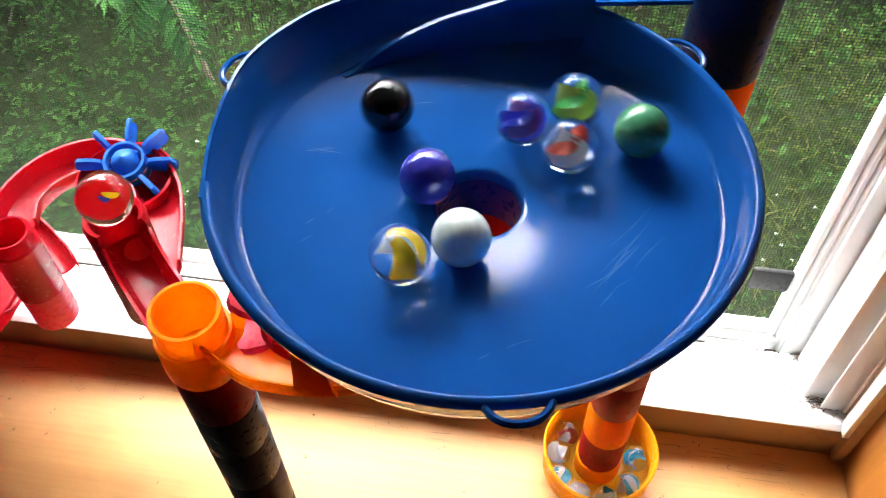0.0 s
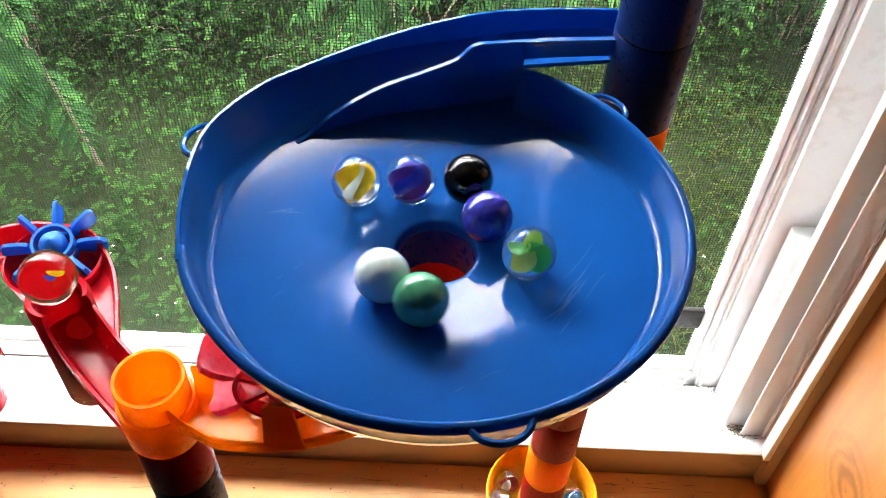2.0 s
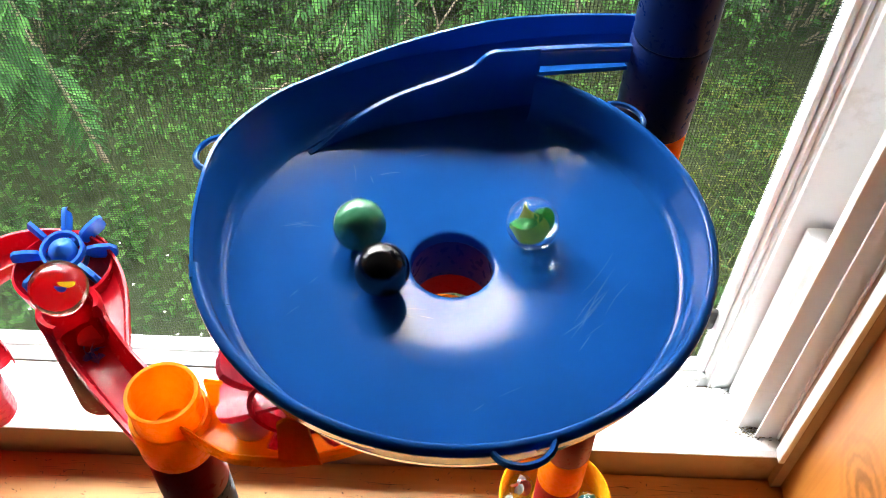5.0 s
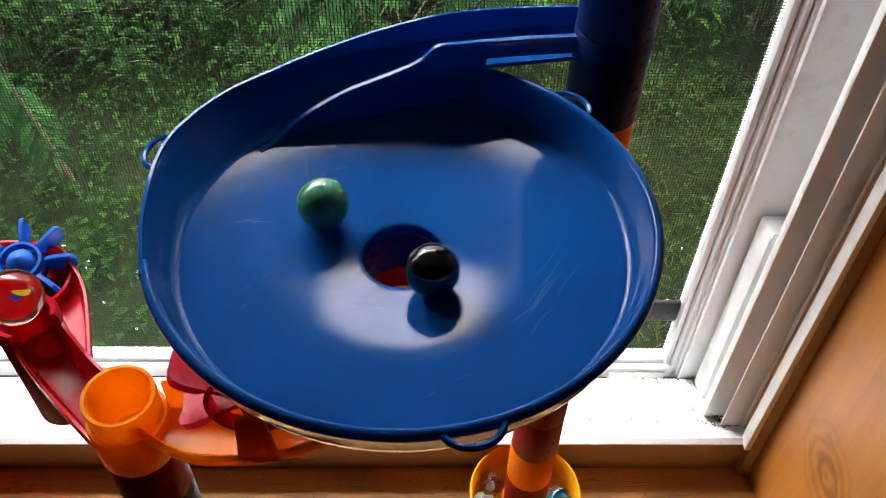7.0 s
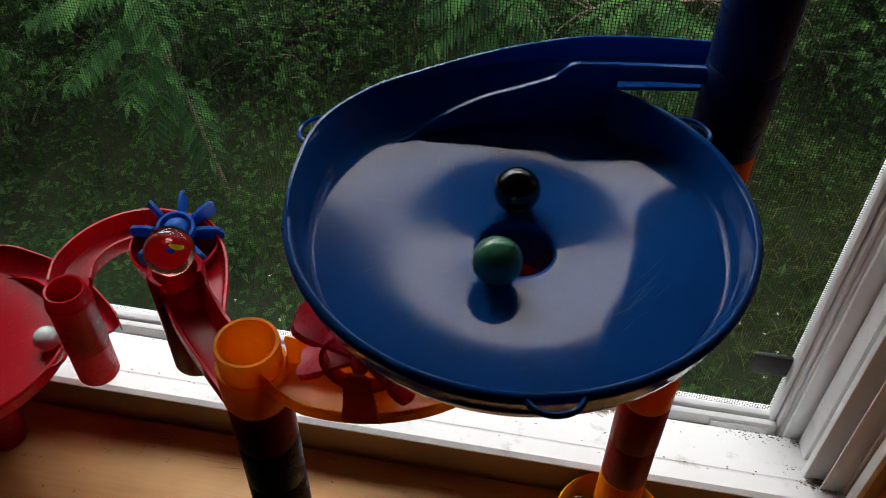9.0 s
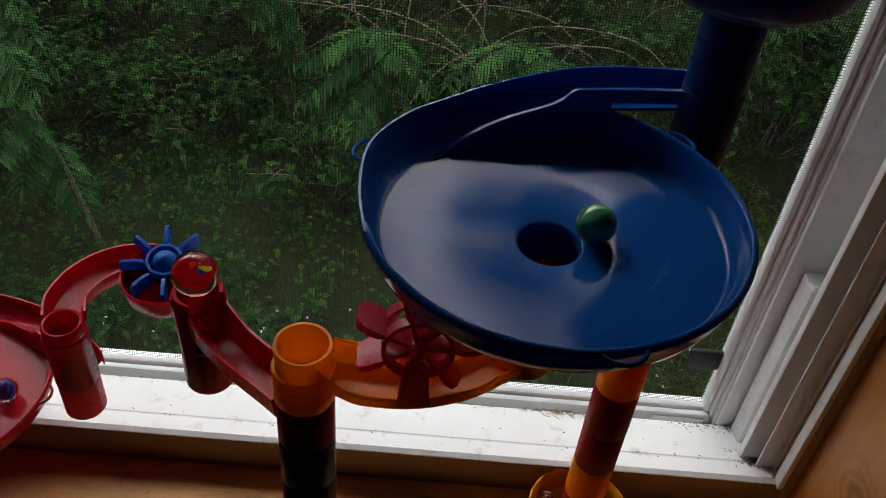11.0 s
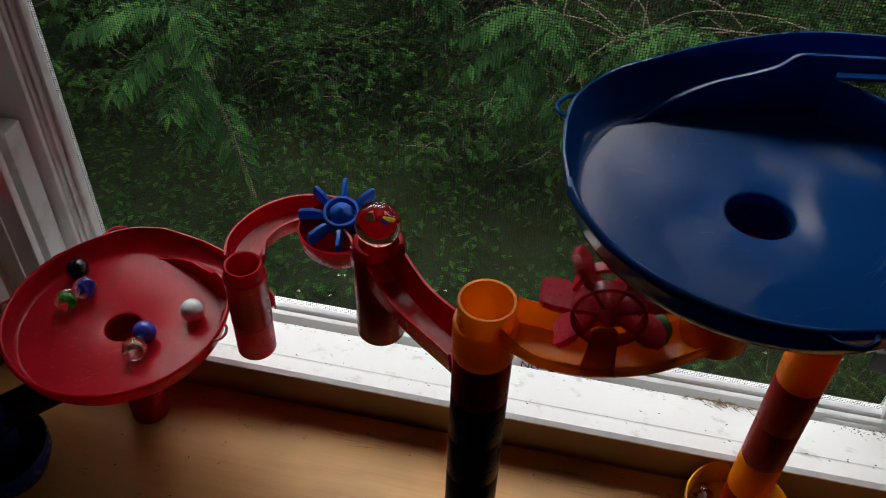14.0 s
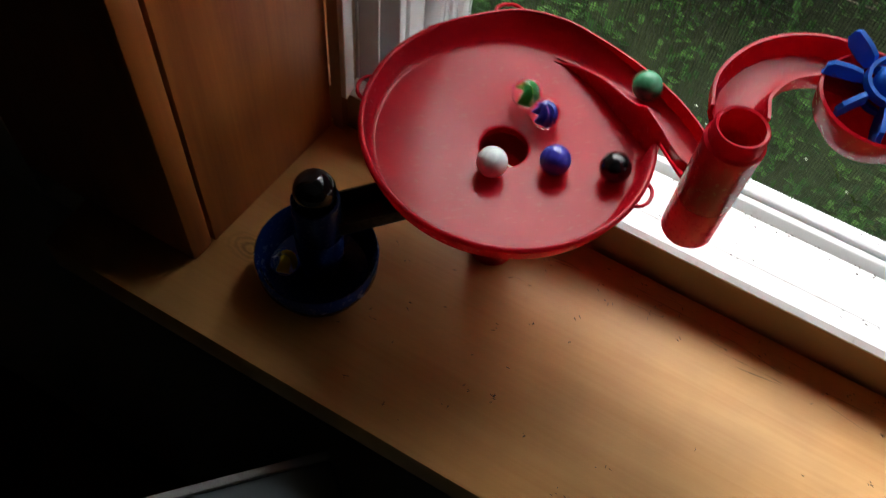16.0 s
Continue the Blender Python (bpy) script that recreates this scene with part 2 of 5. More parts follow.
def swirled(name, a, b2, rough=0.12):
    """Opaque marble glass with soft veins."""
    m, n, l, b = material(name)
    tc = n.new("ShaderNodeTexCoord")
    no = n.new("ShaderNodeTexNoise")
    no.inputs["Scale"].default_value, no.inputs["Detail"].default_value, no.inputs["Distortion"].default_value = 90.0, 3.0, 2.5
    l.new(tc.outputs["Object"], no.inputs["Vector"])
    ra = n.new("ShaderNodeValToRGB")
    ra.color_ramp.elements[0].position, ra.color_ramp.elements[1].position = 0.35, 0.7
    ra.color_ramp.elements[0].color, ra.color_ramp.elements[1].color = (*a, 1), (*b2, 1)
    l.new(no.outputs["Fac"], ra.inputs["Fac"])
    l.new(ra.outputs["Color"], b.inputs["Base Color"])
    b.inputs["Roughness"].default_value = rough
    b.inputs["Coat Weight"].default_value = 0.3
    return m


# ---------------------------------------------------------------- mesh helpers
def smooth(me, angle=40):
    me.polygons.foreach_set("use_smooth", [True] * len(me.polygons))
    me.set_sharp_from_angle(angle=radians(angle))


def part(name, bm, mat, parent=None, label="", angle=40):
    """Links a bmesh as one mesh object, under a thing where one is given."""
    me = bpy.data.meshes.new(name)
    bmesh.ops.recalc_face_normals(bm, faces=bm.faces)
    bm.to_mesh(me)
    bm.free()
    me.materials.append(mat)
    smooth(me, angle)
    ob = new(name, me)
    ob.parent = parent
    if label:
        tagged(ob, label)
    return ob


def thing(name, at, label, category, group="", kind=""):
    e = new(name)
    e.empty_display_size = 0.01
    e.location = at
    return tagged(e, label, category, group, kind)


def box(x0, y0, z0, x1, y1, z1, bevel=0.0, bm=None):
    bm = bm or bmesh.new()
    m = Matrix.LocRotScale(((x0 + x1) / 2, (y0 + y1) / 2, (z0 + z1) / 2), None, (x1 - x0, y1 - y0, z1 - z0))
    v = bmesh.ops.create_cube(bm, size=1, matrix=m)["verts"]
    if bevel:
        e = list({e for w in v for e in w.link_edges})
        bmesh.ops.bevel(bm, geom=e, offset=bevel, segments=2, affect="EDGES", profile=0.5)
    return bm


def lathe(profile, n=48, closed=True, bm=None, at=(0, 0, 0), a0=0.0, a1=360.0):
    """Turns a closed profile of (r, z) round the z axis."""
    bm = bm or bmesh.new()
    full = abs(a1 - a0) >= 359.9
    rings = []
    steps = n if full else n + 1
    for i in range(steps):
        a = radians(a0 + (a1 - a0) * i / n)
        rings.append([bm.verts.new((at[0] + r * math.cos(a), at[1] + r * math.sin(a), at[2] + z)) for r, z in profile])
    k = len(profile)
    for i in range(n):
        p, q = rings[i], rings[(i + 1) % steps]
        for j in range(k if closed else k - 1):
            bm.faces.new((p[j], q[j], q[(j + 1) % k], p[(j + 1) % k]))
    if not full:
        bm.faces.new(rings[0])
        bm.faces.new(rings[-1][::-1])
    return bm


def sweep(points, section, bm=None, flat_up=True, scales=None, closed=True):
    """Sweeps a section of (side, up) along a line of points; side lies level."""
    bm = bm or bmesh.new()
    pts = [Vector(p) for p in points]
    rings = []
    for i, p in enumerate(pts):
        d = (pts[min(i + 1, len(pts) - 1)] - pts[max(i - 1, 0)]).normalized()
        side = d.cross(Vector((0, 0, 1)))
        side = side.normalized() if side.length > 1e-6 else Vector((1, 0, 0))
        up = side.cross(d)
        k = scales[i] if scales else 1
        rings.append([bm.verts.new(p + side * s * k + up * u * k) for s, u in section])
    n = len(section)
    for a, b in zip(rings, rings[1:]):
        for j in range(n if closed else n - 1):
            bm.faces.new((a[j], a[(j + 1) % n], b[(j + 1) % n], b[j]))
    if closed:
        bm.faces.new(rings[0][::-1])
        bm.faces.new(rings[-1])
    return bm


def circle(r, n=8):
    return [(r * math.cos(2 * math.pi * i / n), r * math.sin(2 * math.pi * i / n)) for i in range(n)]


def smoothed(points, steps=8):
    """A Catmull-Rom line through the points."""
    p = [Vector(q) for q in points]
    p = [2 * p[0] - p[1], *p, 2 * p[-1] - p[-2]]
    out = []
    for i in range(1, len(p) - 2):
        for s in range(steps):
            t = s / steps
            out.append(0.5 * (2 * p[i] + (p[i + 1] - p[i - 1]) * t + (2 * p[i - 1] - 5 * p[i] + 4 * p[i + 1] - p[i + 2]) * t * t
                              + (3 * p[i] - p[i - 1] - 3 * p[i + 1] + p[i + 2]) * t ** 3))
    return [*out, p[-2]]


def soup(name, verts, faces, mat, parent=None, kind="", label=""):
    me = bpy.data.meshes.new(name)
    me.from_pydata(verts, [], faces)
    me.materials.append(mat)
    me.update()
    ob = new(name, me)
    ob.parent = parent
    return tagged(ob, label, "", "", kind)


# ---------------------------------------------------------------- structure
WX0, WX1, YF, YS = -0.4855, 0.2055, 0.124, 0.215   # screen opening, front of sill, screen plane
LW, RW = -0.536, 0.2560                            # wood returns of the window niche
ROOMY = -0.024                                     # face of the wall towards the room


def structure(name, bm, mat, label, category="wall", angle=30):
    return tagged(part(name, bm, mat, None, "", angle), label, category, "", "structure")


structure("window_shelf", box(-0.64, -0.063, -0.03, 0.42, YF, 0, 0.004), SHELFWOOD, "varnished honey pine window shelf with knots and scuffs", "shelf")
structure("wall_east", box(RW, ROOMY, 0.0005, RW + 0.15, YF, 0.6995), PANELWOOD, "varnished orange pine panel beside the window")
structure("trim_east", box(0.2478, YF - 0.007, 0.0005, RW - 0.0005, YF + 0.0124, 0.6995), APRON, "narrow dull brown strip beside the window jamb", "trim")
structure("trim_west_inner", box(LW + 0.0005, YF - 0.007, 0.0005, LW + 0.0084, YF + 0.0124, 0.6995), APRON, "narrow dull brown strip beside the window jamb", "trim")


def splayed(bm):
    """The west side of the niche opens slightly towards the room."""
    for v in bm.verts:
        v.co.x += 0.085 * (v.co.y - YF)
    return bm


structure("wall_west", splayed(box(LW - 0.15, -0.004, 0.0005, LW, YF - 0.0075, 0.6995)), PANELLEFT, "varnished brown pine panel beside the window")
structure("trim_west", splayed(box(LW - 0.14, ROOMY, 0.0005, LW + 0.001, -0.0065, 0.6995, 0.003)), PANELLEFT, "brown pine casing board at the niche edge", "trim")
structure("apron", box(-0.66, YF, -0.2, 0.40, YF + 0.012, 0.0355), APRON, "dull brown painted board under the white sill", "trim")

# room round the camera
structure("wall_window_below", box(-2.4, ROOMY, -0.85, 2.2, YF - 0.002, -0.0315), WALLPAINT, "dark painted wall under the window shelf")
structure("wall_window_left", box(-2.4, ROOMY, -0.03, LW - 0.1505, 0.30, 0.6995), WALLPAINT, "dark painted wall beside the window")
structure("wall_window_right", box(RW + 0.1505, ROOMY, -0.03, 2.2, 0.30, 0.6995), WALLPAINT, "dark painted wall beside the window")
structure("wall_window_above", box(-2.4, ROOMY, 0.70, 2.2, 0.30, 1.75), WALLPAINT, "dark painted wall above the window")
structure("wall_back", box(-2.4, -3.1, -0.85, 2.2, -3.0, 1.75), WALLPAINT, "dark painted back wall of the room")
structure("wall_left", box(-2.5, -3.1, -0.85, -2.4, 0.3, 1.75), WALLPAINT, "dark painted side wall of the room")
structure("wall_right", box(2.2, -3.1, -0.85, 2.3, 0.3, 1.75), WALLPAINT, "dark painted side wall of the room")
structure("floor", box(-2.5, -3.1, -0.95, 2.3, 0.1, -0.85), FLOORM, "dark wooden room floor", "floor")
structure("ceiling", box(-2.5, -3.1, 1.75, 2.3, 0.3, 1.85), CEILPAINT, "dim painted ceiling", "ceiling")

# Head board out of view; its height trims the dish's sky reflection.
structure("window_head", box(-0.4930, 0.2660, 0.680, 0.2134, 0.2995, 0.6995), VINYL, "unseen white head board, added to limit the reflected sky", "window frame")
# Outer walls, never in view: high and side ones added to shade the garden.
structure("house_wall_low", box(-7, 0.10, -3.4, 7, 0.30, -0.8505), WALLPAINT, "house wall below the window")
structure("house_wall_high", box(-7, -0.03, 1.8505, 7, 0.30, 5.2), WALLPAINT, "unseen house wall above the window, added to shade the garden")
# Out of view: added to block high sky from the dish reflections.
structure("added_soffit", box(-3.5, 0.3005, 0.945, 3.5, 0.54, 0.985), CEILPAINT, "unseen shallow soffit, added to cut off the sky above the window", "roof")
structure("house_wall_side_a", box(-7, 0.10, -0.85, -2.5005, 0.30, 1.85), WALLPAINT, "unseen house wall beside the room, added to shade the garden")
structure("house_wall_side_b", box(2.3005, 0.10, -0.85, 7, 0.30, 1.85), WALLPAINT, "unseen house wall beside the room, added to shade the garden")

# sill: sloping white board with a groove
bm = bmesh.new()
prof = [(YF - 0.003, 0.0360), (YF - 0.003, 0.0375), (YF + 0.001, 0.0395), (YF + 0.0165, 0.0352), (YF + 0.0176, 0.0334), (YF + 0.0190, 0.0333), (YF + 0.0200, 0.0338),
        (YF + 0.0660, 0.0190), (YF + 0.0672, 0.0178), (YF + 0.0674, -0.005), (YF + 0.100, -0.012), (YF + 0.100, -0.1), (YF + 0.013, -0.1), (YF + 0.013, 0.0360)]
for x in (-0.56, 0.262):
    bm.faces.new([bm.verts.new((x, y, z)) for y, z in prof])
bm.verts.ensure_lookup_table()
k = len(prof)
for i in range(k):
    bm.faces.new((bm.verts[i], bm.verts[(i + 1) % k], bm.verts[k + (i + 1) % k], bm.verts[k + i]))
structure("window_sill", bm, SILLPAINT, "white painted sloping window sill, dirty and scratched", "window sill")


def window_frame():
    w = thing("window_1", (0, YS, 0), "white vinyl window with an insect screen and grimy track", "window", "", "structure")
    off = Matrix.Translation((0, -YS, 0))

    def add(name, bm, mat, label=""):
        bm.transform(off)
        return part(name, bm, mat, w, label, 30)

    # jambs, each of stepped vertical fins
    for sgn, edge, wall in ((1, WX1, RW), (-1, WX0, LW)):
        def bx(a, y0, z0, b, y1, z1, bev=0.0009):
            """a and b: distances from the pine return."""
            x0, x1 = sorted((wall - sgn * a, wall - sgn * b))
            return box(x0, y0, z0, x1, y1, z1, bev)
        add("jamb_stop", bx(0.0085, 0.1165, 0.0362, 0.0130, 0.1270, 0.6995), VINYL)
        add("jamb_channel", bx(-0.030, 0.1365, -0.01, 0.0100, YS + 0.05, 0.6995), VINYL)
        add("jamb_ridge", bx(0.0102, 0.1372, 0.028, 0.0255, 0.1392, 0.6995, 0.0006), VINYL)
        add("jamb_fin", bx(0.0102, 0.1470, 0.024, 0.0355, 0.1545, 0.6995, 0.0012), VINYL, "white fin of the sash track")
        add("sash_stop", bx(0.0102, 0.1675, 0.014, 0.0312, 0.1885, 0.2065, 0.0018), VINYL, "white plastic block in the sash track")
        add("stop_latch", bx(0.0250, 0.1660, 0.2030, 0.0305, 0.1673, 0.2120, 0.0004), VINYL)
        add("jamb_fin", bx(0.0102, 0.1920, 0.008, 0.0410, 0.1965, 0.6995), VINYL)
        add("screen_stile", bx(0.0460, YS - 0.008, -0.002, 0.0505, YS + 0.006, 0.6995, 0.0012), VINYL)
        add("screen_stile", bx(0.0420, YS - 0.013, -0.002, 0.0452, YS + 0.006, 0.6995, 0.0008), VINYL)
        add("jamb_fin", bx(0.0102, YS - 0.0160, -0.002, 0.0414, YS + 0.010, 0.6995), VINYL)
    add("screen_rail", box(WX0 - 0.01, YS - 0.006, 0.004, WX1 + 0.01, YS + 0.006, 0.0190, 0.002), VINYL)
    add("track_rail", box(WX0 - 0.012, YS - 0.013, -0.004, WX1 + 0.012, YS - 0.0075, 0.0162, 0.001), VINYL)
    add("screen_rail", box(WX0 - 0.01, YS - 0.006, 0.683, WX1 + 0.01, YS + 0.006, 0.6990, 0.002), VINYL)
    add("joint_cover", box(0.160, YS - 0.0155, -0.002, 0.2052, YS - 0.0135, 0.0128, 0.0006), VINYL)
    add("latch", box(0.1765, YS - 0.004, 0.066, 0.2052, YS + 0.001, 0.088, 0.002), BLACKP, "black plastic screen latch")
    # warning label on the rail
    add("label_plate", box(-0.098, YS - 0.0137, 0.001, -0.038, YS - 0.0131, 0.0155), LABELWHITE, "small white warning label with black print")
    for x0, x1, z0, z1 in ((-0.0715, -0.066, 0.004, 0.0145), (-0.064, -0.040, 0.0118, 0.0142), (-0.064, -0.040, 0.0080, 0.0102), (-0.064, -0.043, 0.0045, 0.0064)):
        add("print_bar", box(x0, YS - 0.0141, z0, x1, YS - 0.0138, z1), LABEL)
    cu = bpy.data.curves.new("label_text", "FONT")
    cu.body, cu.size, cu.extrude = "NG!", 0.0115, 0.0001
    tx = new("label_text", cu)
    tx.parent, tx.matrix_basis = w, off @ pose(-0.0965, YS - 0.0141, 0.0055, 90, 0, 0)
    cu.materials.append(LABEL)
    # insect screen: woven wires
    verts, faces = [], []

    def wire(p, q, r, a, b):
        i = len(verts)
        for c in (p, q):
            for s, t in ((1, 0), (0, 1), (-1, 0), (0, -1)):
                verts.append((c[0] + a[0] * s * r + b[0] * t * r, c[1] + a[1] * s * r + b[1] * t * r - YS, c[2] + a[2] * s * r + b[2] * t * r))
        for j in range(4):
            faces.append((i + j, i + (j + 1) % 4, i + 4 + (j + 1) % 4, i + 4 + j))
    pitch, r = 0.0020, 0.00022
    for i in range(int((WX1 - WX0) / pitch)):
        x = WX0 + (i + 0.5) * pitch
        wire((x, YS, 0.012), (x, YS, 0.690), r, (1, 0, 0), (0, 1, 0))
    for i in range(int(0.675 / pitch)):
        z = 0.014 + (i + 0.5) * pitch
        wire((WX0, YS + 0.0002, z), (WX1, YS + 0.0002, z), r, (0, 0, 1), (0, 1, 0))
    soup("insect_screen", verts, faces, WIRE, w, "stuff", "fine grey insect screen mesh")
    return w


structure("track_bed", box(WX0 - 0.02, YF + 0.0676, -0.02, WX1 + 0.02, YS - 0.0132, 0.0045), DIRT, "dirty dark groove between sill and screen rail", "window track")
window_frame()


# dirt and dead straw in the window track
def debris():
    rng = random.Random(3)
    d = thing("track_debris", (0.07, 0.199, 0.017), "dead straw and dirt lying in the window track", "debris", "", "stuff")
    verts, faces = [], []
    for c, n, spread, size in (((0.076, 0.189), 90, 0.014, 0.013), ((0.232, 0.142), 190, 0.007, 0.005), ((0.200, 0.1875), 90, 0.018, 0.003), ((0.215, 0.155), 14, 0.014, 0.002), ((0.0, 0.1895), 160, 0.28, 0.003), ((-0.25, 0.1895), 90, 0.2, 0.002),
                              ((-0.1, 0.1420), 40, 0.22, 0.0035), ((-0.05, 0.160), 9, 0.2, 0.003)):
        for _ in range(n):
            x, y = c[0] + rng.gauss(0, spread), min(0.1905, c[1] + rng.gauss(0, 0.004))
            x = min(0.25, max(-0.5, x))
            z = 0.0338 - (y - 0.144) * 0.322 + 0.0003 + abs(rng.gauss(0, 0.0012)) * (size > 0.004)
            a, L, w = rng.uniform(0, 6.28), size * rng.uniform(0.3, 0.7), rng.uniform(0.00012, 0.00034)
            dx, dy = math.cos(a) * L / 2, math.sin(a) * L / 4
            i = len(verts)
            for sx, sz in ((-1, 0), (1, rng.uniform(0, 0.2) * L)):
                px, py, pz = x + sx * dx - 0.07, y + sx * dy - 0.199, z + sz - 0.017
                verts.extend([(px, py - w, pz), (px, py + w, pz), (px, py, pz + 2 * w)])
            faces.extend([(i, i + 1, i + 4, i + 3), (i + 1, i + 2, i + 5, i + 4), (i + 2, i, i + 3, i + 5), (i, i + 2, i + 1), (i + 3, i + 4, i + 5)])
    half = len(faces) // 10 * 5
    soup("straw", verts, faces[: half // 2], STRAW, d, "stuff")
    soup("grit", verts, faces[half // 2:], DIRT, d, "stuff")


debris()


# ---------------------------------------------------------------- marble run
def tube(thing_, name, r, z0, z1, mat, label="", lip=True, open_top=True, wall=0.0022):
    """A short tube segment with a narrower collar that plugs into the next one."""
    pr = [(r - wall, z0), (r - 0.0007, z0), (r, z0 + 0.0008), (r, z1 - 0.0008), (r - 0.0006, z1), (r - wall, z1)]
    return part(name, lathe(pr, 40), mat, thing_, label)


def loop(thing_, ang, rim, z, mat, size=0.0085, out=0.0065):
    a = radians(ang)
    pts = []
    for i in range(13):
        s = math.pi * i / 12
        r, t = rim - 0.0015 + out * math.sin(s), size * math.cos(s)
        pts.append((r * math.cos(a) - t * math.sin(a), r * math.sin(a) + t * math.cos(a), z))
    return part("loop", sweep(pts, circle(0.0011, 7)), mat, thing_)


def floor_z(r):
    """Height of the dish's floor: a plain cone round the hole that flattens towards the rim."""
    a, b, c = min(max(r, 0.0146), 0.04) - 0.0146, min(max(r - 0.04, 0.0), 0.01), max(r - 0.05, 0.0)
    return 0.0004 + 0.11 * a + 0.11 * b - 1.1 * b * b + 0.088 * c


def funnel_dish(name, at, mat, spin, loops, label, outlet_mat, deep, reach=0.076):
    """A shallow vortex dish; its rim opens at the back into a feed channel. Local x points along the feed's end."""
    d = thing(name, at, label, "marble run dish")
    d.rotation_euler, d.scale = (0, 0, radians(spin)), (1.02, 1.02, 1)
    rimz = 0.0230
    radii = (0.0146, 0.0160, 0.0178, 0.0200, 0.0230, 0.0270, 0.0320, 0.0370, 0.0400, 0.0425, 0.0460, 0.0510, 0.0580, 0.0660, 0.0736)
    floor = [(0.0139, -0.004), (0.0139, -0.0008), (0.0142, 0.0), *[(q, floor_z(q)) for q in radii], *[(q, floor_z(q) - 0.0018) for q in radii[::-2]], (0.0156, -0.004)]
    part("bowl", lathe(floor, 120), mat, d, "", 50)
    wall = [(0.0728, 0.0060), (0.0742, 0.0062), (0.0756, 0.0070), (0.0769, 0.0088), (0.0780, 0.0120), (0.0790, 0.0172), (0.0797, rimz - 0.0014), (0.0803, rimz - 0.0003), (0.0812, rimz + 0.0001), (0.0823, rimz - 0.0002), (0.0831, rimz - 0.0011),
            (0.0832, rimz - 0.0026), (0.0820, rimz - 0.0048), (0.0808, 0.0125), (0.0792, 0.0080), (0.0765, 0.0052), (0.0730, 0.0042)]
    part("rim", lathe(wall, 100, a0=196, a1=360 + 69), mat, d, "", 50)
    # feed channel: outer wall leaves the rim at the side, inner guide steps up, both run to the tower
    outer = smoothed([(-0.0777, -0.0283, 0.0230), (-0.0829, 0.0000, 0.0231), (-0.0820, 0.0310, 0.0236), (-0.0684, 0.0550, 0.0244), (-0.0491, 0.0690, 0.0266), (-0.0291, 0.0805, 0.0290),
                      (-0.0081, 0.0895, 0.0315), (0.0138, 0.0963, 0.0335), (0.0362, 0.1010, 0.0335), (min(0.0600, reach - 0.006), 0.1030, 0.0335), (reach, 0.1030, 0.0335)], 7)
    inner = smoothed([(-0.0610, -0.0222, 0.0140), (-0.0648, 0.0000, 0.0140), (-0.0640, 0.0310, 0.0078), (-0.0520, 0.0480, 0.0066), (-0.0400, 0.0570, 0.0130), (-0.0240, 0.0650, 0.0192),
                      (-0.0071, 0.0700, 0.0240), (0.0040, 0.0735, 0.0275), (0.0110, 0.0750, 0.0335), (0.0190, 0.0765, 0.0340), (0.0300, 0.0785, 0.0340)], 7)
    n = len(outer)

    def ribbon_wall(name, line, bottom, th):
        bw = bmesh.new()
        rings = []
        for i, p in enumerate(line):
            t = line[min(i + 1, len(line) - 1)] - line[max(i - 1, 0)]
            side = Vector((-t.y, t.x, 0)).normalized()
            base = Vector((p.x, p.y, 0))
            zb = bottom(i / (len(line) - 1))
            rings.append([bw.verts.new(base + side * o + Vector((0, 0, z))) for o, z in (
                (-th, zb), (th, zb), (th * 1.1, p.z - 0.0014), (th * 1.5, p.z - 0.0008), (th * 1.1, p.z), (-th * 1.1, p.z), (-th * 1.5, p.z - 0.0008), (-th * 1.1, p.z - 0.0014))])
        for u, v in zip(rings, rings[1:]):
            for j in range(8):
                bw.faces.new((u[j], u[(j + 1) % 8], v[(j + 1) % 8], v[j]))
        bw.faces.new(rings[0][::-1])
        bw.faces.new(rings[-1])
        return part(name, bw, mat, d, "", 50)

    be = bmesh.new()
    strip = []
    for p in inner[20:]:
        q, rad = math.atan2(p.y, p.x), math.hypot(p.x, p.y)
        zo = 0.0054 + 0.22 * max(0.0, rad - 0.0705)
        strip.append([be.verts.new(c) for c in ((0.0680 * math.cos(q), 0.0680 * math.sin(q), 0.0049), (p.x, p.y, zo), (p.x, p.y, zo - 0.0015), (0.0680 * math.cos(q), 0.0680 * math.sin(q), 0.0036))])
    for u, v in zip(strip, strip[1:]):
        for j in range(4):
            be.faces.new((u[j], u[(j + 1) % 4], v[(j + 1) % 4], v[j]))
    be.faces.new(strip[0][::-1])
    be.faces.new(strip[-1])
    part("bowl_edge", be, mat, d, "", 50)
    ribbon_wall("channel_wall", outer, lambda k: 0.0178 + 0.001 * k, 0.0005)
    ribbon_wall("guide_wall", inner[20:], lambda k: 0.0042 + 0.0010 * k, 0.0008)
    ribbon_wall("feed_rail", smoothed([(0.0295, 0.0784, 0.0338), (0.045, 0.0808, 0.0338), (reach - 0.004, 0.0838, 0.0338)], 5), lambda k: 0.0262, 0.0010)
    bm3 = bmesh.new()
    last = inner[-1]
    top, bot = [], []
    for i in range(n):
        k = i / (n - 1)
        w1 = outer[i]
        if w1.x > last.x:
            w0 = Vector((w1.x, 0.0784 + 0.125 * (w1.x - last.x), 0))
        else:
            aw = math.atan2(w1.y, w1.x) % (2 * math.pi)
            near = min(inner, key=lambda q: abs(math.atan2(q.y, q.x) % (2 * math.pi) - aw))
            mixed = min(1.0, max(0.0, (radians(140) - aw) / radians(14)))
            w0 = Vector((0.0730 * math.cos(aw), 0.0730 * math.sin(aw), 0)).lerp(near, mixed)
        zf = 0.0132 + 0.0085 * k
        open_ = min(1.0, max(0.0, (k - 0.30) / 0.34))
        row = []
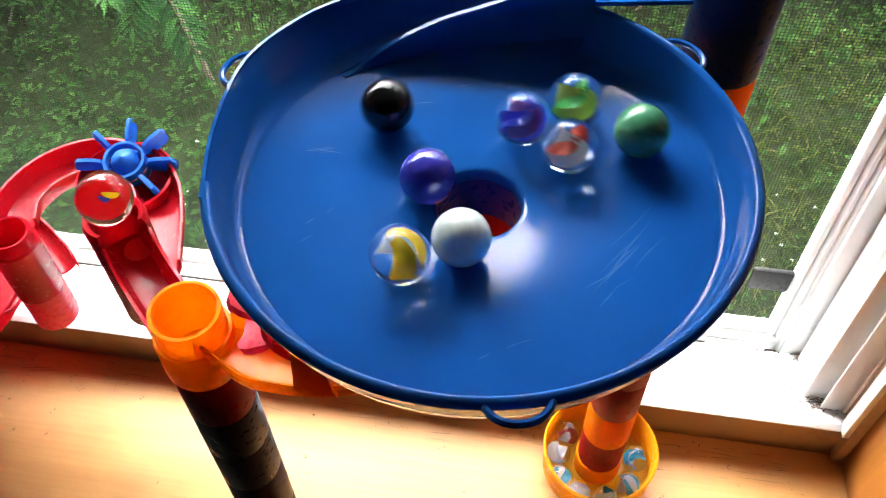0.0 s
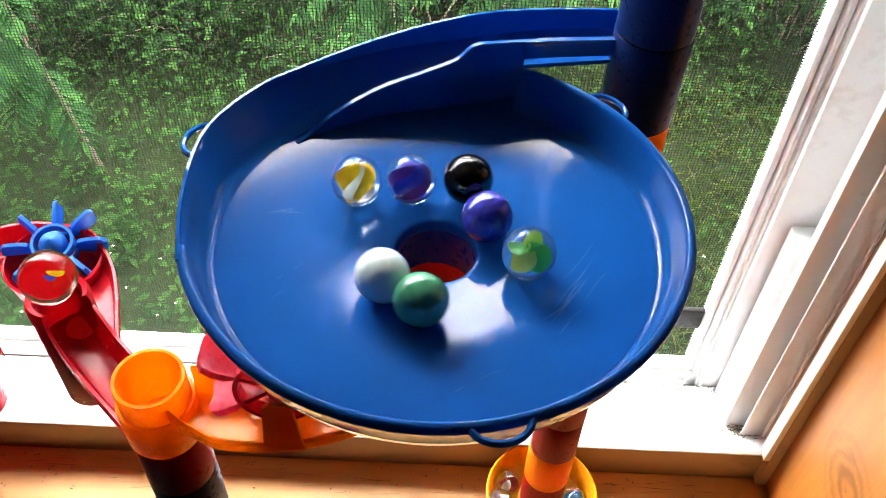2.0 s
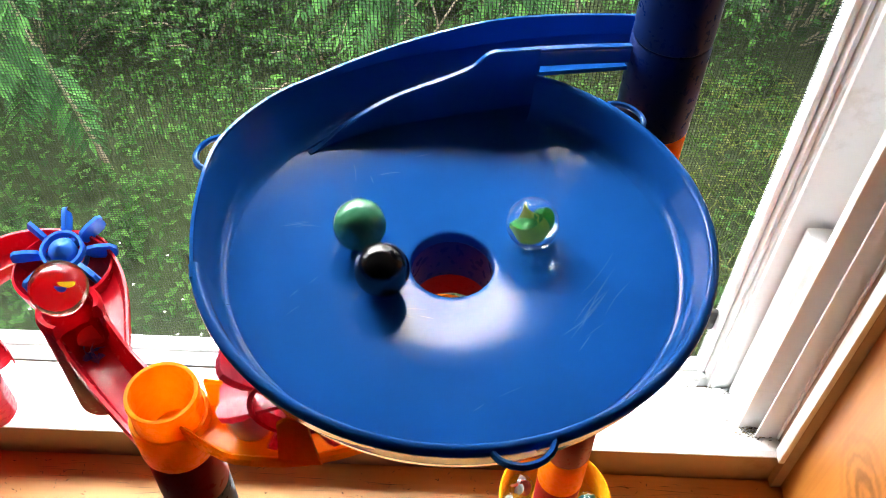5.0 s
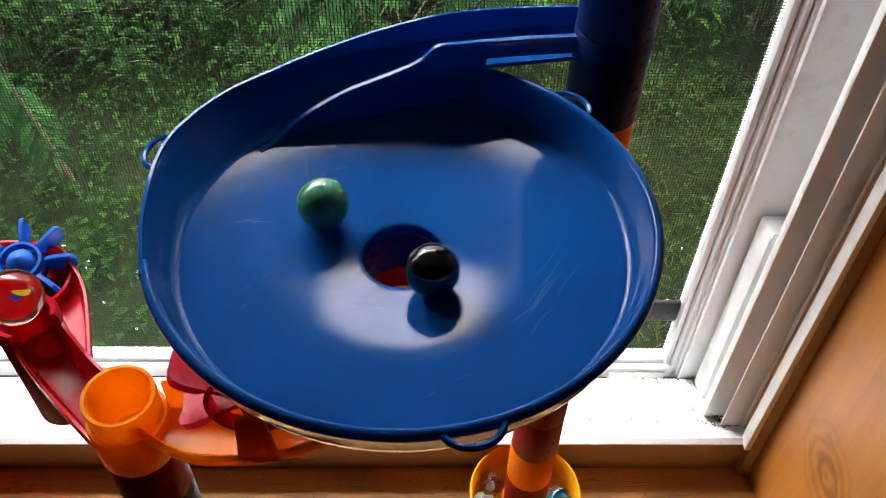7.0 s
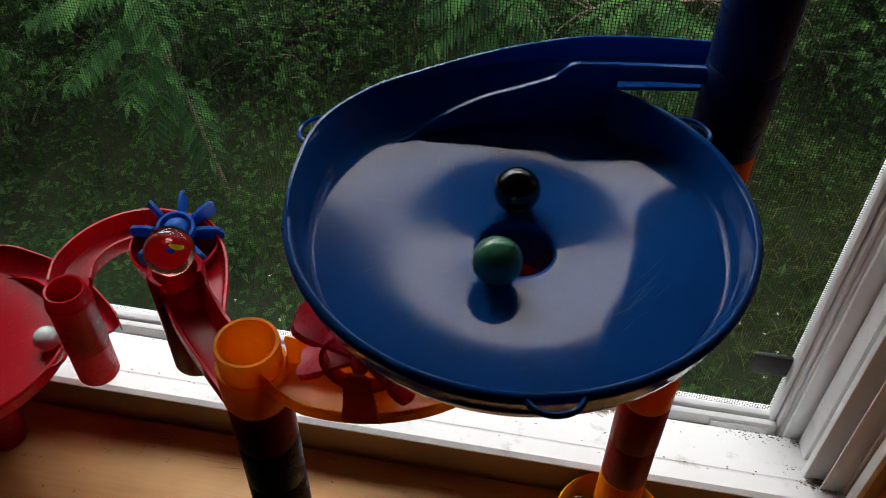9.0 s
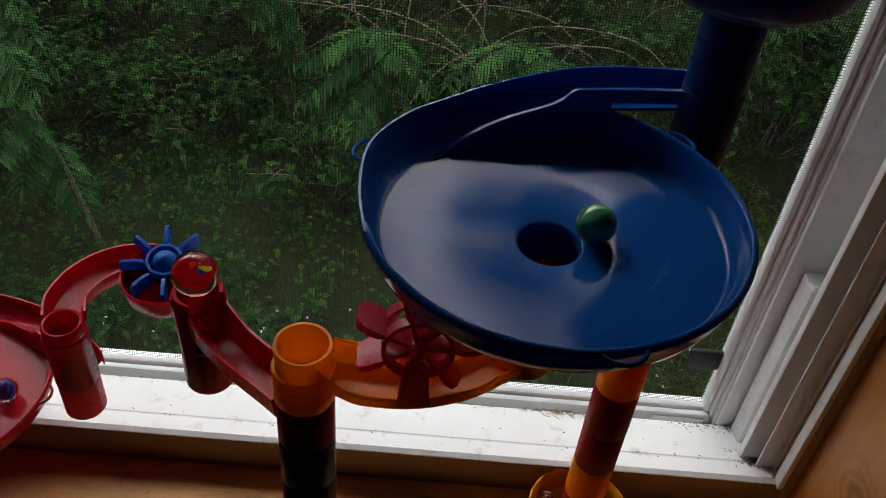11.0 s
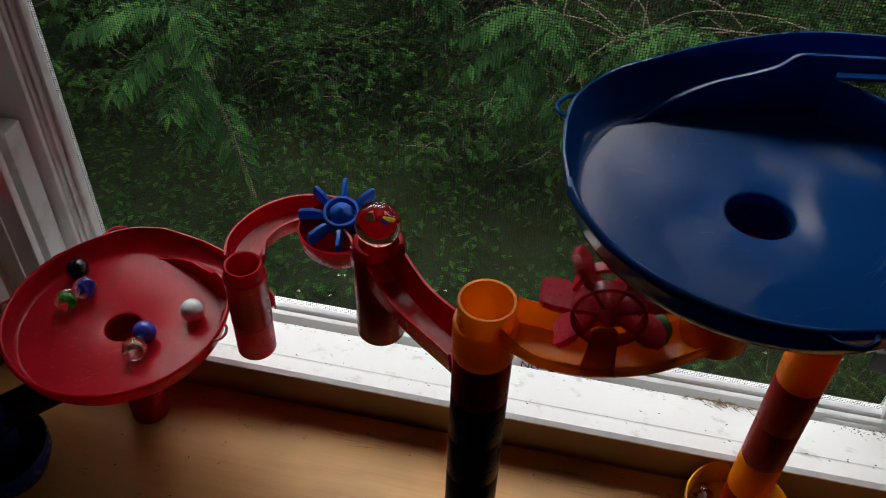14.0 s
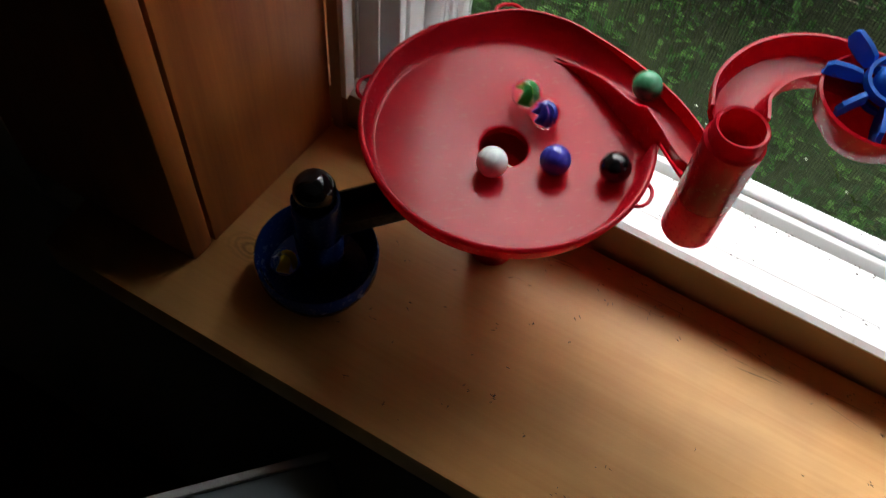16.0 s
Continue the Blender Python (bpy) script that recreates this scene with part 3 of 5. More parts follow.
        for q in (0, 0.12, 0.27, 0.45, 0.62, 0.76, 0.88, 1):
            p = w0.lerp(w1, q)
            zc = zf + 0.0030 * (2 * q - 1) ** 2 + 0.008 * max(0.0, q - 0.7) ** 1.5
            zw = float(np.interp(q, [0, 0.12, 0.27, 0.45, 0.62, 0.76, 0.88, 1], [0.0061, 0.0063, 0.0070, 0.0090, 0.0130, 0.0180, 0.0214, w1.z - 0.0002]))
            row.append(Vector((p.x, p.y, zw + (zc - zw) * open_)))
        top.append([bm3.verts.new(c) for c in row])
        bot.append([bm3.verts.new(c - Vector((0, 0, 0.0018))) for c in row])
    for p, q, c, e in zip(top, top[1:], bot, bot[1:]):
        for j in range(7):
            bm3.faces.new((p[j], p[j + 1], q[j + 1], q[j]))
            bm3.faces.new((c[j], e[j], e[j + 1], c[j + 1]))
        bm3.faces.new((p[0], q[0], e[0], c[0]))
        bm3.faces.new((p[7], c[7], e[7], q[7]))
    bm3.faces.new([*top[0], *bot[0][::-1]])
    bm3.faces.new([*top[-1], *bot[-1][::-1]])
    part("channel_floor", bm3, mat, d, "", 50)
    for q, rim in loops:
        loop(d, q, rim, rimz - 0.0015, mat)
    # Throat takes a darker material: the hole's shade is put into the colour.
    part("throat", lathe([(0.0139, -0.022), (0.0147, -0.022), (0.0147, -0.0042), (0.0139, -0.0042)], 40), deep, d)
    part("outlet", lathe([(0.0149, -0.034), (0.0165, -0.034), (0.0165, -0.0046), (0.0149, -0.0046)], 40), outlet_mat, d, "short red outlet tube under the dish")
    return d


BLUEZ, REDZ = 0.3735, 0.0895
BLUEC = (0.0022, 0.0010)
REDC = (-0.4005, 0.0990)
blue_dish = funnel_dish("funnel_dish", (*BLUEC, BLUEZ), BLUE, 0, ((-76, 0.0826), (43, 0.0826), (161, 0.0880)), "glossy blue plastic vortex dish with scratched bowl", MAROON, SHADEBLUE)


def scratches(dish):
    rng = random.Random(4)
    verts, faces = [], []
    for cx, cy, ang, n_, long in ((0.044, -0.022, 52, 5, 0.022), (0.050, -0.012, 56, 3, 0.030), (0.040, -0.030, 48, 3, 0.012), (-0.034, 0.028, 110, 3, 0.008), (-0.055, 0.012, 15, 4, 0.010),
                                  (-0.012, -0.024, 170, 4, 0.010), (-0.02, 0.045, 20, 2, 0.010), (-0.045, -0.02, 60, 3, 0.006), (0.01, -0.055, 30, 2, 0.008)):
        for _ in range(n_):
            a, L, bend = radians(ang + rng.gauss(0, 7)), long * rng.uniform(0.5, 1.1), rng.uniform(-0.05, 0.05)
            x, y, w = cx + rng.gauss(0, 0.004), cy + rng.gauss(0, 0.004), rng.uniform(0.00004, 0.00009)
            i = len(verts)
            for k in range(7):
                u = (k / 6 - 0.5) * L
                side = bend * L * (1 - (2 * u / L) ** 2)
                px, py = x + math.cos(a) * u - math.sin(a) * side, y + math.sin(a) * u + math.cos(a) * side
                ww, z = w * (1 - (2 * u / L) ** 2) + 0.00001, floor_z(math.hypot(px, py)) + 0.00012
                verts.extend([(px - math.sin(a) * ww, py + math.cos(a) * ww, z), (px + math.sin(a) * ww, py - math.cos(a) * ww, z)])
            faces.extend([(i + 2 * k, i + 2 * k + 1, i + 2 * k + 3, i + 2 * k + 2) for k in range(6)])
    soup("scuffing", verts, faces, flat("scuffed_blue", (0.055, 0.20, 0.46), 0.5), dish, "stuff", "fine pale scratches in the bowl")


scratches(blue_dish)


def upper_bowl():
    d = thing("starter_bowl", (0.0824, 0.0878, 0.4580), "dark blue round bowl on top of the tube tower", "marble run bowl")
    pr = [(0.0125, 0.006), (0.034, 0.008), (0.043, 0.012), (0.0480, 0.026), (0.0495, 0.026), (0.0500, 0.0245), (0.0455, 0.010), (0.036, 0.002), (0.0170, 0.000), (0.0125, 0.000)]
    part("bowl", lathe(pr, 72), NAVY, d)


upper_bowl()
red_dish = funnel_dish("funnel_dish", (*REDC, REDZ), RED, -47, ((-166 + 47, 0.0826), (117 + 47, 0.0880), (-3 + 47, 0.0826)), "glossy red plastic vortex dish above the shelf", RED, MAROON, 0.056)


def tower():
    t = thing("marble_tower", (0.0824, 0.0878, 0), "stacked orange, red and blue tubes rising from a yellow tray", "marble run tower")
    tr = [(0.0, 0.0), (0.034, 0.0), (0.0375, 0.003), (0.0385, 0.026), (0.0392, 0.030), (0.0380, 0.031), (0.0367, 0.029), (0.0355, 0.0055), (0.033, 0.0035), (0.0, 0.0035)]
    part("tray", lathe(tr, 64, closed=False), YELLOW, t, "round amber yellow catch tray with raised rim")
    for z0, z1, m, r in ((0.0036, 0.0225, ORANGE, 0.0158), (0.0225, 0.0585, MAROON, 0.0148), (0.0585, 0.0965, ORANGE, 0.0152), (0.0965, 0.137, MAROON, 0.0150),
                         (0.137, 0.1805, MAROON, 0.0152), (0.1805, 0.2235, ORANGE, 0.0152), (0.2235, 0.272, ORANGE, 0.0152), (0.272, 0.320, ORANGE, 0.0152),
                         (0.320, 0.3685, ORANGE, 0.0152), (0.3685, 0.4105, NAVY, 0.0154), (0.4105, 0.4578, NAVY, 0.0152)):
        tube(t, "tube", r, z0, z1 - 0.0004, m)
    return t


tower()


def wheel(name, at, yaw, pitch, mat, r, ring, blades, width, label, solid):
    """A paddle wheel on a level axle; local z is the axle."""
    w = thing(name, at, label, "paddle wheel")
    w.matrix_basis = pose(*at, 90 + pitch, 0, yaw)
    part("ring", lathe([(ring - 0.002, -width * 0.5), (ring, -width * 0.5), (ring, -width * 0.5 + (0.004 if not solid else 0.006)), (ring - 0.002, -width * 0.5 + (0.004 if not solid else 0.006))], 40), mat, w)
    part("ring", lathe([(ring - 0.0018, width * 0.5 - 0.006), (ring, width * 0.5 - 0.006), (ring, width * 0.5), (ring - 0.0018, width * 0.5)], 40), mat, w)
    hub = 0.0082 if not solid else 0.0045
    part("hub", lathe([(0, -width * 0.55), (hub * 0.8, -width * 0.55), (hub, -width * 0.35), (hub, width * 0.4), (hub * 0.75, width * 0.62), (0, width * 0.78)], 28, closed=False), mat, w)
    bmb = bmesh.new()
    # one blade: thin spoke widening to a cupped, rounded paddle
    prof = [(hub * 0.8, 0.42), (ring, 0.46), (ring + 0.003, 0.5), (r * 0.82, 0.5), (r * 0.95, 0.44), (r, 0.30)]
    if not solid:
        prof = [(hub * 0.8, 0.10), (ring, 0.12), (ring + 0.002, 0.40), (r * 0.66, 0.5), (r * 0.92, 0.48), (r, 0.28)]
    rows = []
    for x, k in prof:
        cup = 0.0016 if x > ring else 0.0
        th = (0.0009 if x <= ring else 0.0017) if solid else 0.0012
        rows.append([bmb.verts.new((x, y, z)) for y, z in ((th, -width * k), (th + cup, 0), (th, width * k), (-th, width * k), (-th + cup, 0), (-th, -width * k))])
    for a, b in zip(rows, rows[1:]):
        for j in range(6):
            bmb.faces.new((a[j], a[(j + 1) % 6], b[(j + 1) % 6], b[j]))
    bmb.faces.new(rows[0][::-1])
    bmb.faces.new(rows[-1])
    first = part("blade", bmb, mat, w, "", 30)
    for i in range(1, blades):
        o = first.copy()
        scene.collection.objects.link(o)
        o.rotation_euler = (0, 0, 2 * math.pi * i / blades)
    return w


TROUGH = [(-0.0125, 0.0115), (-0.0142, 0.0115), (-0.0140, 0.0), (-0.0105, -0.0075), (0, -0.0102), (0.0105, -0.0075), (0.0140, 0.0), (0.0142, 0.0115), (0.0125, 0.0115),
          (0.0122, 0.0012), (0.0090, -0.0052), (0, -0.0080), (-0.0090, -0.0052), (-0.0122, 0.0012)]


def orange_column():
    at = (-0.1058, -0.0187, 0)
    c = thing("marble_column", at, "column of smoky blue and dark red tubes topped by an orange cup and arm", "marble run column")
    part("foot", lathe([(0.0, 0.0), (0.026, 0.0), (0.028, 0.002), (0.027, 0.004), (0.016, 0.006), (0.0, 0.006)], 48, closed=False), MAROON, c)
    for z0, z1, m in ((0.0062, 0.050, SMOKE), (0.050, 0.092, MAROON), (0.092, 0.135, SMOKE), (0.135, 0.178, SMOKE), (0.178, 0.2135, SMOKE), (0.2135, 0.2475, SMOKE), (0.2475, 0.2795, MAROON)):
        tube(c, "tube", 0.0148, z0, z1 - 0.0004, m)
    part("cup", lathe([(0.0122, 0.280), (0.0150, 0.280), (0.0156, 0.2815), (0.0157, 0.3012), (0.0152, 0.3022), (0.0140, 0.3024), (0.0138, 0.3120), (0.0142, 0.3140), (0.0138, 0.3162), (0.0124, 0.3162), (0.0118, 0.3148), (0.0114, 0.2860), (0.0, 0.2850), (0, 0.280)], 48, closed=False), ORANGE, c, "orange plastic cup")
    line = smoothed([(0.0135, -0.0012, 0.3060), (0.030, -0.0050, 0.3065), (0.052, -0.0050, 0.3070), (0.073, 0.001, 0.3080), (0.089, 0.011, 0.3095), (0.100, 0.017, 0.311), (0.106, 0.0187, 0.313)], 6)
    arm = sweep(line, [(-0.0122, 0.0032), (-0.0134, 0.0041), (-0.0146, 0.0032), (-0.0146, -0.0050), (-0.0115, -0.0110), (0, -0.0125), (0.0115, -0.0110), (0.0146, -0.0080),
                       (0.0150, -0.0028), (0.0138, -0.0018), (0.0126, -0.0028), (0.0105, -0.0070), (0, -0.0094), (-0.0095, -0.0080), (-0.0120, -0.0035)])
    for v in arm.verts:   # the low front lip and the back wall sweep up to the cup
        near = max(0.0, 1 - (v.co.x - 0.0135) / 0.013)
        if v.co.y < -0.010 and 0.3020 < v.co.z < 0.3070:
            v.co.z += 0.0055 * near * near
        if v.co.y > 0.004 and v.co.z > 0.3080 and v.co.x < 0.0265:
            v.co.z += 0.0040 * near * near
        v.co.x -= 0.004 * near
        v.co.y *= 1 - 0.30 * near
    part("arm", arm, ORANGE, c, "curved orange trough arm with a low front lip")
    pb = bmesh.new()
    rows = [[pb.verts.new((0.0538 + sx * hw, y, z)) for sx in (-1, 1) for y in ((-0.0200, -0.0184) if sx < 0 else (-0.0184, -0.0200))] for z, hw in ((0.3018, 0.0086), (0.3050, 0.0076), (0.3140, 0.0066), (0.3295, 0.0054), (0.3318, 0.0030))]
    for a, b in zip(rows, rows[1:]):
        for j in range(4):
            pb.faces.new((a[j], a[(j + 1) % 4], b[(j + 1) % 4], b[j]))
    pb.faces.new(rows[0][::-1])
    pb.faces.new(rows[-1])
    part("post", pb, ORANGE, c)
    part("post", box(0.0472, 0.0088, 0.3050, 0.0603, 0.0110, 0.3290, 0.0009), ORANGE, c)
    part("chamber", lathe([(0.0, 0.2985), (0.0150, 0.2985), (0.0162, 0.301), (0.0162, 0.3385), (0.0153, 0.3385), (0.0148, 0.301), (0, 0.300)], 40, closed=False, at=(0.1058, 0.0187, 0)), ORANGE, c)
    return c


orange_column()
red_wheel = wheel("paddle_wheel", (-0.0522, -0.0240, 0.3322), 4, -6, WINE, 0.0300, 0.0165, 7, 0.019, "wine red plastic paddle wheel over the orange trough", True)


def ramp():
    at = (-0.1790, 0.0560, 0)
    c = thing("ramp_tube", at, "red plastic tube with a steep open ramp", "marble run ramp")
    pr = [(0.0126, 0.1945), (0.0142, 0.1945), (0.0148, 0.1955), (0.0150, 0.262), (0.0142, 0.266), (0.0126, 0.266)]
    part("tube", lathe(pr, 48, a0=2, a1=262), RED, c)
    part("tube_lower", lathe([(0.0126, 0.1942), (0.0143, 0.1942), (0.0149, 0.1952), (0.0149, 0.2290), (0.0126, 0.2290)], 48), RED, c)
    part("ball_seat", lathe([(0.0100, 0.2605), (0.0152, 0.2605), (0.0154, 0.2665), (0.0142, 0.2700), (0.0118, 0.2688)], 40, a0=2, a1=262), RED, c)
    line = smoothed([(-0.009, 0.009, 0.2455), (0.002, -0.002, 0.2455), (0.018, -0.019, 0.2460), (0.036, -0.037, 0.2490), (0.0560, -0.0570, 0.2570), (0.0665, -0.0675, 0.2605)], 6)
    sec = [(-0.0110, 0.0115), (-0.0126, 0.0115), (-0.0122, 0.0), (-0.0085, -0.0070), (0, -0.0090), (0.0085, -0.0070), (0.0122, 0.0), (0.0126, 0.0115), (0.0110, 0.0115),
           (0.0106, 0.0012), (0.0075, -0.0052), (0, -0.0072), (-0.0075, -0.0052), (-0.0106, 0.0012)]
    ch = sweep(line, sec)
    for v in ch.verts:
        far = math.hypot(v.co.x, v.co.y)
        if far < 0.034 and v.co.z > 0.2520:
            v.co.z += 0.008 * (1 - far / 0.034)
    part("chute", ch, RED, c)
    # Disc stands in for the open hole; its brightness is put into the red.
    hole = lathe([(0.0, 0.0), (0.0070, 0.0), (0.0076, 0.0005), (0.0, 0.0007)], 32, closed=False)
    hole.transform(pose(0.0033, 0.0030, 0.2403, 0, 0, -45))
    part("lit_drain", hole, LITRED, c, "red disc over the chute hole, its light put into the colour")
    return c


ramp()


def arm_to_dish():
    at = (-0.2875, 0.0950, 0)
    c = thing("arm_tube", at, "red plastic cup tube with a curved trough arm", "marble run arm")
    part("cup", lathe([(0.0120, 0.134), (0.0142, 0.134), (0.0146, 0.135), (0.0146, 0.1735), (0.0150, 0.1745), (0.0150, 0.1785), (0.0136, 0.1800), (0.0134, 0.1880), (0.0126, 0.1890), (0.0112, 0.1885), (0.0110, 0.1400), (0.0, 0.1385), (0.0, 0.134)], 48, closed=False), RED, c)
    part("tube", lathe([(0.0120, 0.1025), (0.0136, 0.1025), (0.0142, 0.1035), (0.0143, 0.1336), (0.0120, 0.1336)], 48), WINE, c)
    line = smoothed([(-0.004, 0.012, 0.1815), (-0.008, 0.030, 0.1820), (0.000, 0.052, 0.1830), (0.018, 0.067, 0.1840), (0.042, 0.069, 0.1855), (0.064, 0.060, 0.1870), (0.082, 0.036, 0.1885), (0.098, -0.012, 0.1905)], 7)
    low = [(s_, min(u_, 0.0062)) for s_, u_ in TROUGH]
    part("arm", sweep([p - Vector((0, 0, 0.0025)) for p in line], low), RED, c, "curved red trough arm")
    basin = [(0.0, -0.0190), (0.020, -0.0175), (0.0275, -0.008), (0.0300, 0.0060), (0.0285, 0.0068), (0.0262, -0.007), (0.0190, -0.0160), (0.0, -0.0175)]
    part("basin", lathe(basin, 48, closed=False, at=(0.0520, 0.0540, 0.1815)), RED, c)
    return c


arm_to_dish()
blue_wheel = wheel("paddle_wheel", (-0.2355, 0.1560, 0.1905), 10, -74, WHEELBLUE, 0.0310, 0.0128, 8, 0.0150, "blue plastic paddle wheel over the red trough", False)


def tray_tower():
    at = (-0.4790, 0.0180, 0)
    off = (0.0030, -0.0075, 0)
    c = thing("tray_tower", at, "dark blue catch tray with a stubby tube and dark arm", "marble run base")
    tr = [(0.0, 0.0), (0.026, 0.0), (0.032, 0.004), (0.0365, 0.016), (0.0372, 0.029), (0.0362, 0.0305), (0.0350, 0.029), (0.0342, 0.017), (0.030, 0.007), (0.022, 0.004), (0.0, 0.004)]
    part("tray", lathe([(r_ * 1.03, z_) for r_, z_ in tr], 64, closed=False, at=off), DARKBLUE, c, "round dark blue catch tray")
    tube(c, "tube", 0.0150, 0.0040, 0.040, DARKBLUE)
    tube(c, "tube", 0.0146, 0.040, 0.0745, DARKBLUE)
    d = Vector((REDC[0] - at[0], REDC[1] - at[1], 0))
    line = smoothed([d * 0.10 + Vector((0, 0, 0.0500)), d * 0.4 + Vector((0, 0, 0.0525)), d * 0.7 + Vector((0, 0, 0.0545)), d * 0.98 + Vector((0, 0, 0.0560))], 4)
    part("arm", sweep(line, [(s * 0.85, u * 0.85) for s, u in TROUGH]), BLACKP, c, "black trough arm under the red dish")
    part("support_tube", lathe([(0.0125, 0.0), (0.0150, 0.0), (0.0150, 0.0550), (0.0125, 0.0550)], 40, at=(d.x + 0.0090, d.y - 0.0110, 0.0003)), RED, c, "red support tube standing on the shelf")
    return c


tray_tower()


# ---------------------------------------------------------------- marbles
def ball(r, n=32):
    b = bmesh.new()
    bmesh.ops.create_uvsphere(b, u_segments=n, v_segments=n // 2, radius=r)
    return b


def ribbon(r, turns, phase):
    """A curved vane of coloured glass inside a clear marble."""
    b = bmesh.new()
    rows = []
    for i in range(15):
        s = -1 + 2 * i / 14
        half = r * 0.60 * math.sqrt(max(0.02, 1 - s * s))
        a = phase + turns * s
        row = []
        for j in range(5):
            u = -1 + j / 2
            bend = 0.25 * r * (1 - u * u)
            row.append(b.verts.new((half * u * math.cos(a) - bend * math.sin(a), half * u * math.sin(a) + bend * math.cos(a), s * r * 0.60)))
        rows.append(row)
    for p, q in zip(rows, rows[1:]):
        for j in range(4):
            b.faces.new((p[j], p[j + 1], q[j + 1], q[j]))
    bmesh.ops.solidify(b, geom=b.faces[:], thickness=r * 0.07)
    return b


CLEAR = glass("clear_glass", (0.97, 0.99, 0.99))
RAD = 0.0091


def marble(label, mat, vanes=(), r=RAD, at=(0, 0, 0), group="marbles on the run"):
    m = thing("marble", at, label, "marble", group)
    part("glass" if vanes else "sphere", ball(r), mat, m, "", 180)
    for vm, turns, phase in vanes:
        part("swirl", ribbon(r if r < 0.01 else r * 0.38, turns, phase), vm, m, "", 60)
    return m


V_GREEN, V_LIME = flat("vane_green", (0.05, 0.42, 0.08), 0.3), flat("vane_lime", (0.45, 0.65, 0.12), 0.3)
V_YELLOW, V_WHITE = flat("vane_yellow", (0.92, 0.66, 0.01), 0.3), flat("vane_white", (0.75, 0.80, 0.80), 0.3)
V_BLUE, V_VIOLET = flat("vane_blue", (0.05, 0.07, 0.60), 0.3), flat("vane_violet", (0.20, 0.07, 0.45), 0.3)
V_RED, V_TEAL = flat("vane_red", (0.65, 0.08, 0.03), 0.3), flat("vane_teal", (0.02, 0.30, 0.42), 0.3)
MARBLES = {
    "black": marble("opaque black glass marble", BLACK),
    "green": marble("opaque mid green glass marble", swirled("green_marble", (0.045, 0.23, 0.11), (0.09, 0.33, 0.18))),
    "white": marble("opaque pale grey white marble", swirled("white_marble", (0.60, 0.70, 0.68), (0.76, 0.84, 0.82), 0.18)),
    "purple": marble("opaque violet blue marble", swirled("violet_marble", (0.025, 0.025, 0.28), (0.05, 0.05, 0.44))),
    "yellow": marble("clear glass marble with a yellow and white swirl", CLEAR, ((V_YELLOW, 0.9, 0.3), (V_WHITE, 0.9, 1.9))),
    "gclear": marble("clear glass marble with a green cat's eye", CLEAR, ((V_GREEN, 0.9, 0.2), (V_LIME, 0.9, 1.7))),
    "bclear": marble("clear glass marble with blue and violet vanes", CLEAR, ((V_BLUE, 0.9, 0.0), (V_VIOLET, 0.9, 1.1), (V_BLUE, 0.9, 2.1))),
    "rclear": marble("clear glass marble with a red orange swirl", CLEAR, ((V_RED, 0.9, 0.4), (V_WHITE, 0.9, 1.6))),
}
REDGLASS = glass("pale_red_glass", (0.80, 0.26, 0.24))


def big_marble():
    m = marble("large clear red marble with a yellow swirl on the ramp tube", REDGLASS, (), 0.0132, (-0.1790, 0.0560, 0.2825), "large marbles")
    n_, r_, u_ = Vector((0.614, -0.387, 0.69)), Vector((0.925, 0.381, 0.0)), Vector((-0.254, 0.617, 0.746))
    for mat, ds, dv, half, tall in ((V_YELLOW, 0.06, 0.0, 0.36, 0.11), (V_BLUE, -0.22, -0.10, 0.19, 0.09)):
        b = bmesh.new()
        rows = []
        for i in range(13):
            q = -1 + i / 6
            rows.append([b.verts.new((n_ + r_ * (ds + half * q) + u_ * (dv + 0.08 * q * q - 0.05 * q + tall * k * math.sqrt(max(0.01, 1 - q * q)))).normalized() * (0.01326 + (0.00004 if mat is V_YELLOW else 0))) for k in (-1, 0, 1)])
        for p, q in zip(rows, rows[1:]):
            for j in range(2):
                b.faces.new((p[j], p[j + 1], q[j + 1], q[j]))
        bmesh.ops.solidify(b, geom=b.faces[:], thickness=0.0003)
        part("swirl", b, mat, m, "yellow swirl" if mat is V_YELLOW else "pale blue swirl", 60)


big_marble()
marble("large shiny black glass shooter marble on the dark tube", BLACK, (), 0.0125, (-0.4790, 0.0180, 0.0835), "large marbles")
for i, (x, y, v) in enumerate(((0.0605, 0.1030, V_RED), (0.0545, 0.0880, V_WHITE), (0.0575, 0.0700, V_TEAL), (0.1080, 0.0915, V_TEAL), (0.0705, 0.0610, V_WHITE), (0.0890, 0.0600, V_TEAL), (0.1040, 0.0715, V_TEAL))):
    o = marble("clear marble with coloured vanes in the yellow tray", CLEAR, ((v, 0.8, i * 0.7), (V_WHITE, 0.8, i * 0.7 + 1.4)), RAD, (x, y, 0.0036 + RAD), "marbles in the yellow tray")
    o.rotation_euler = (i * 1.1, i * 0.7, i * 0.4)


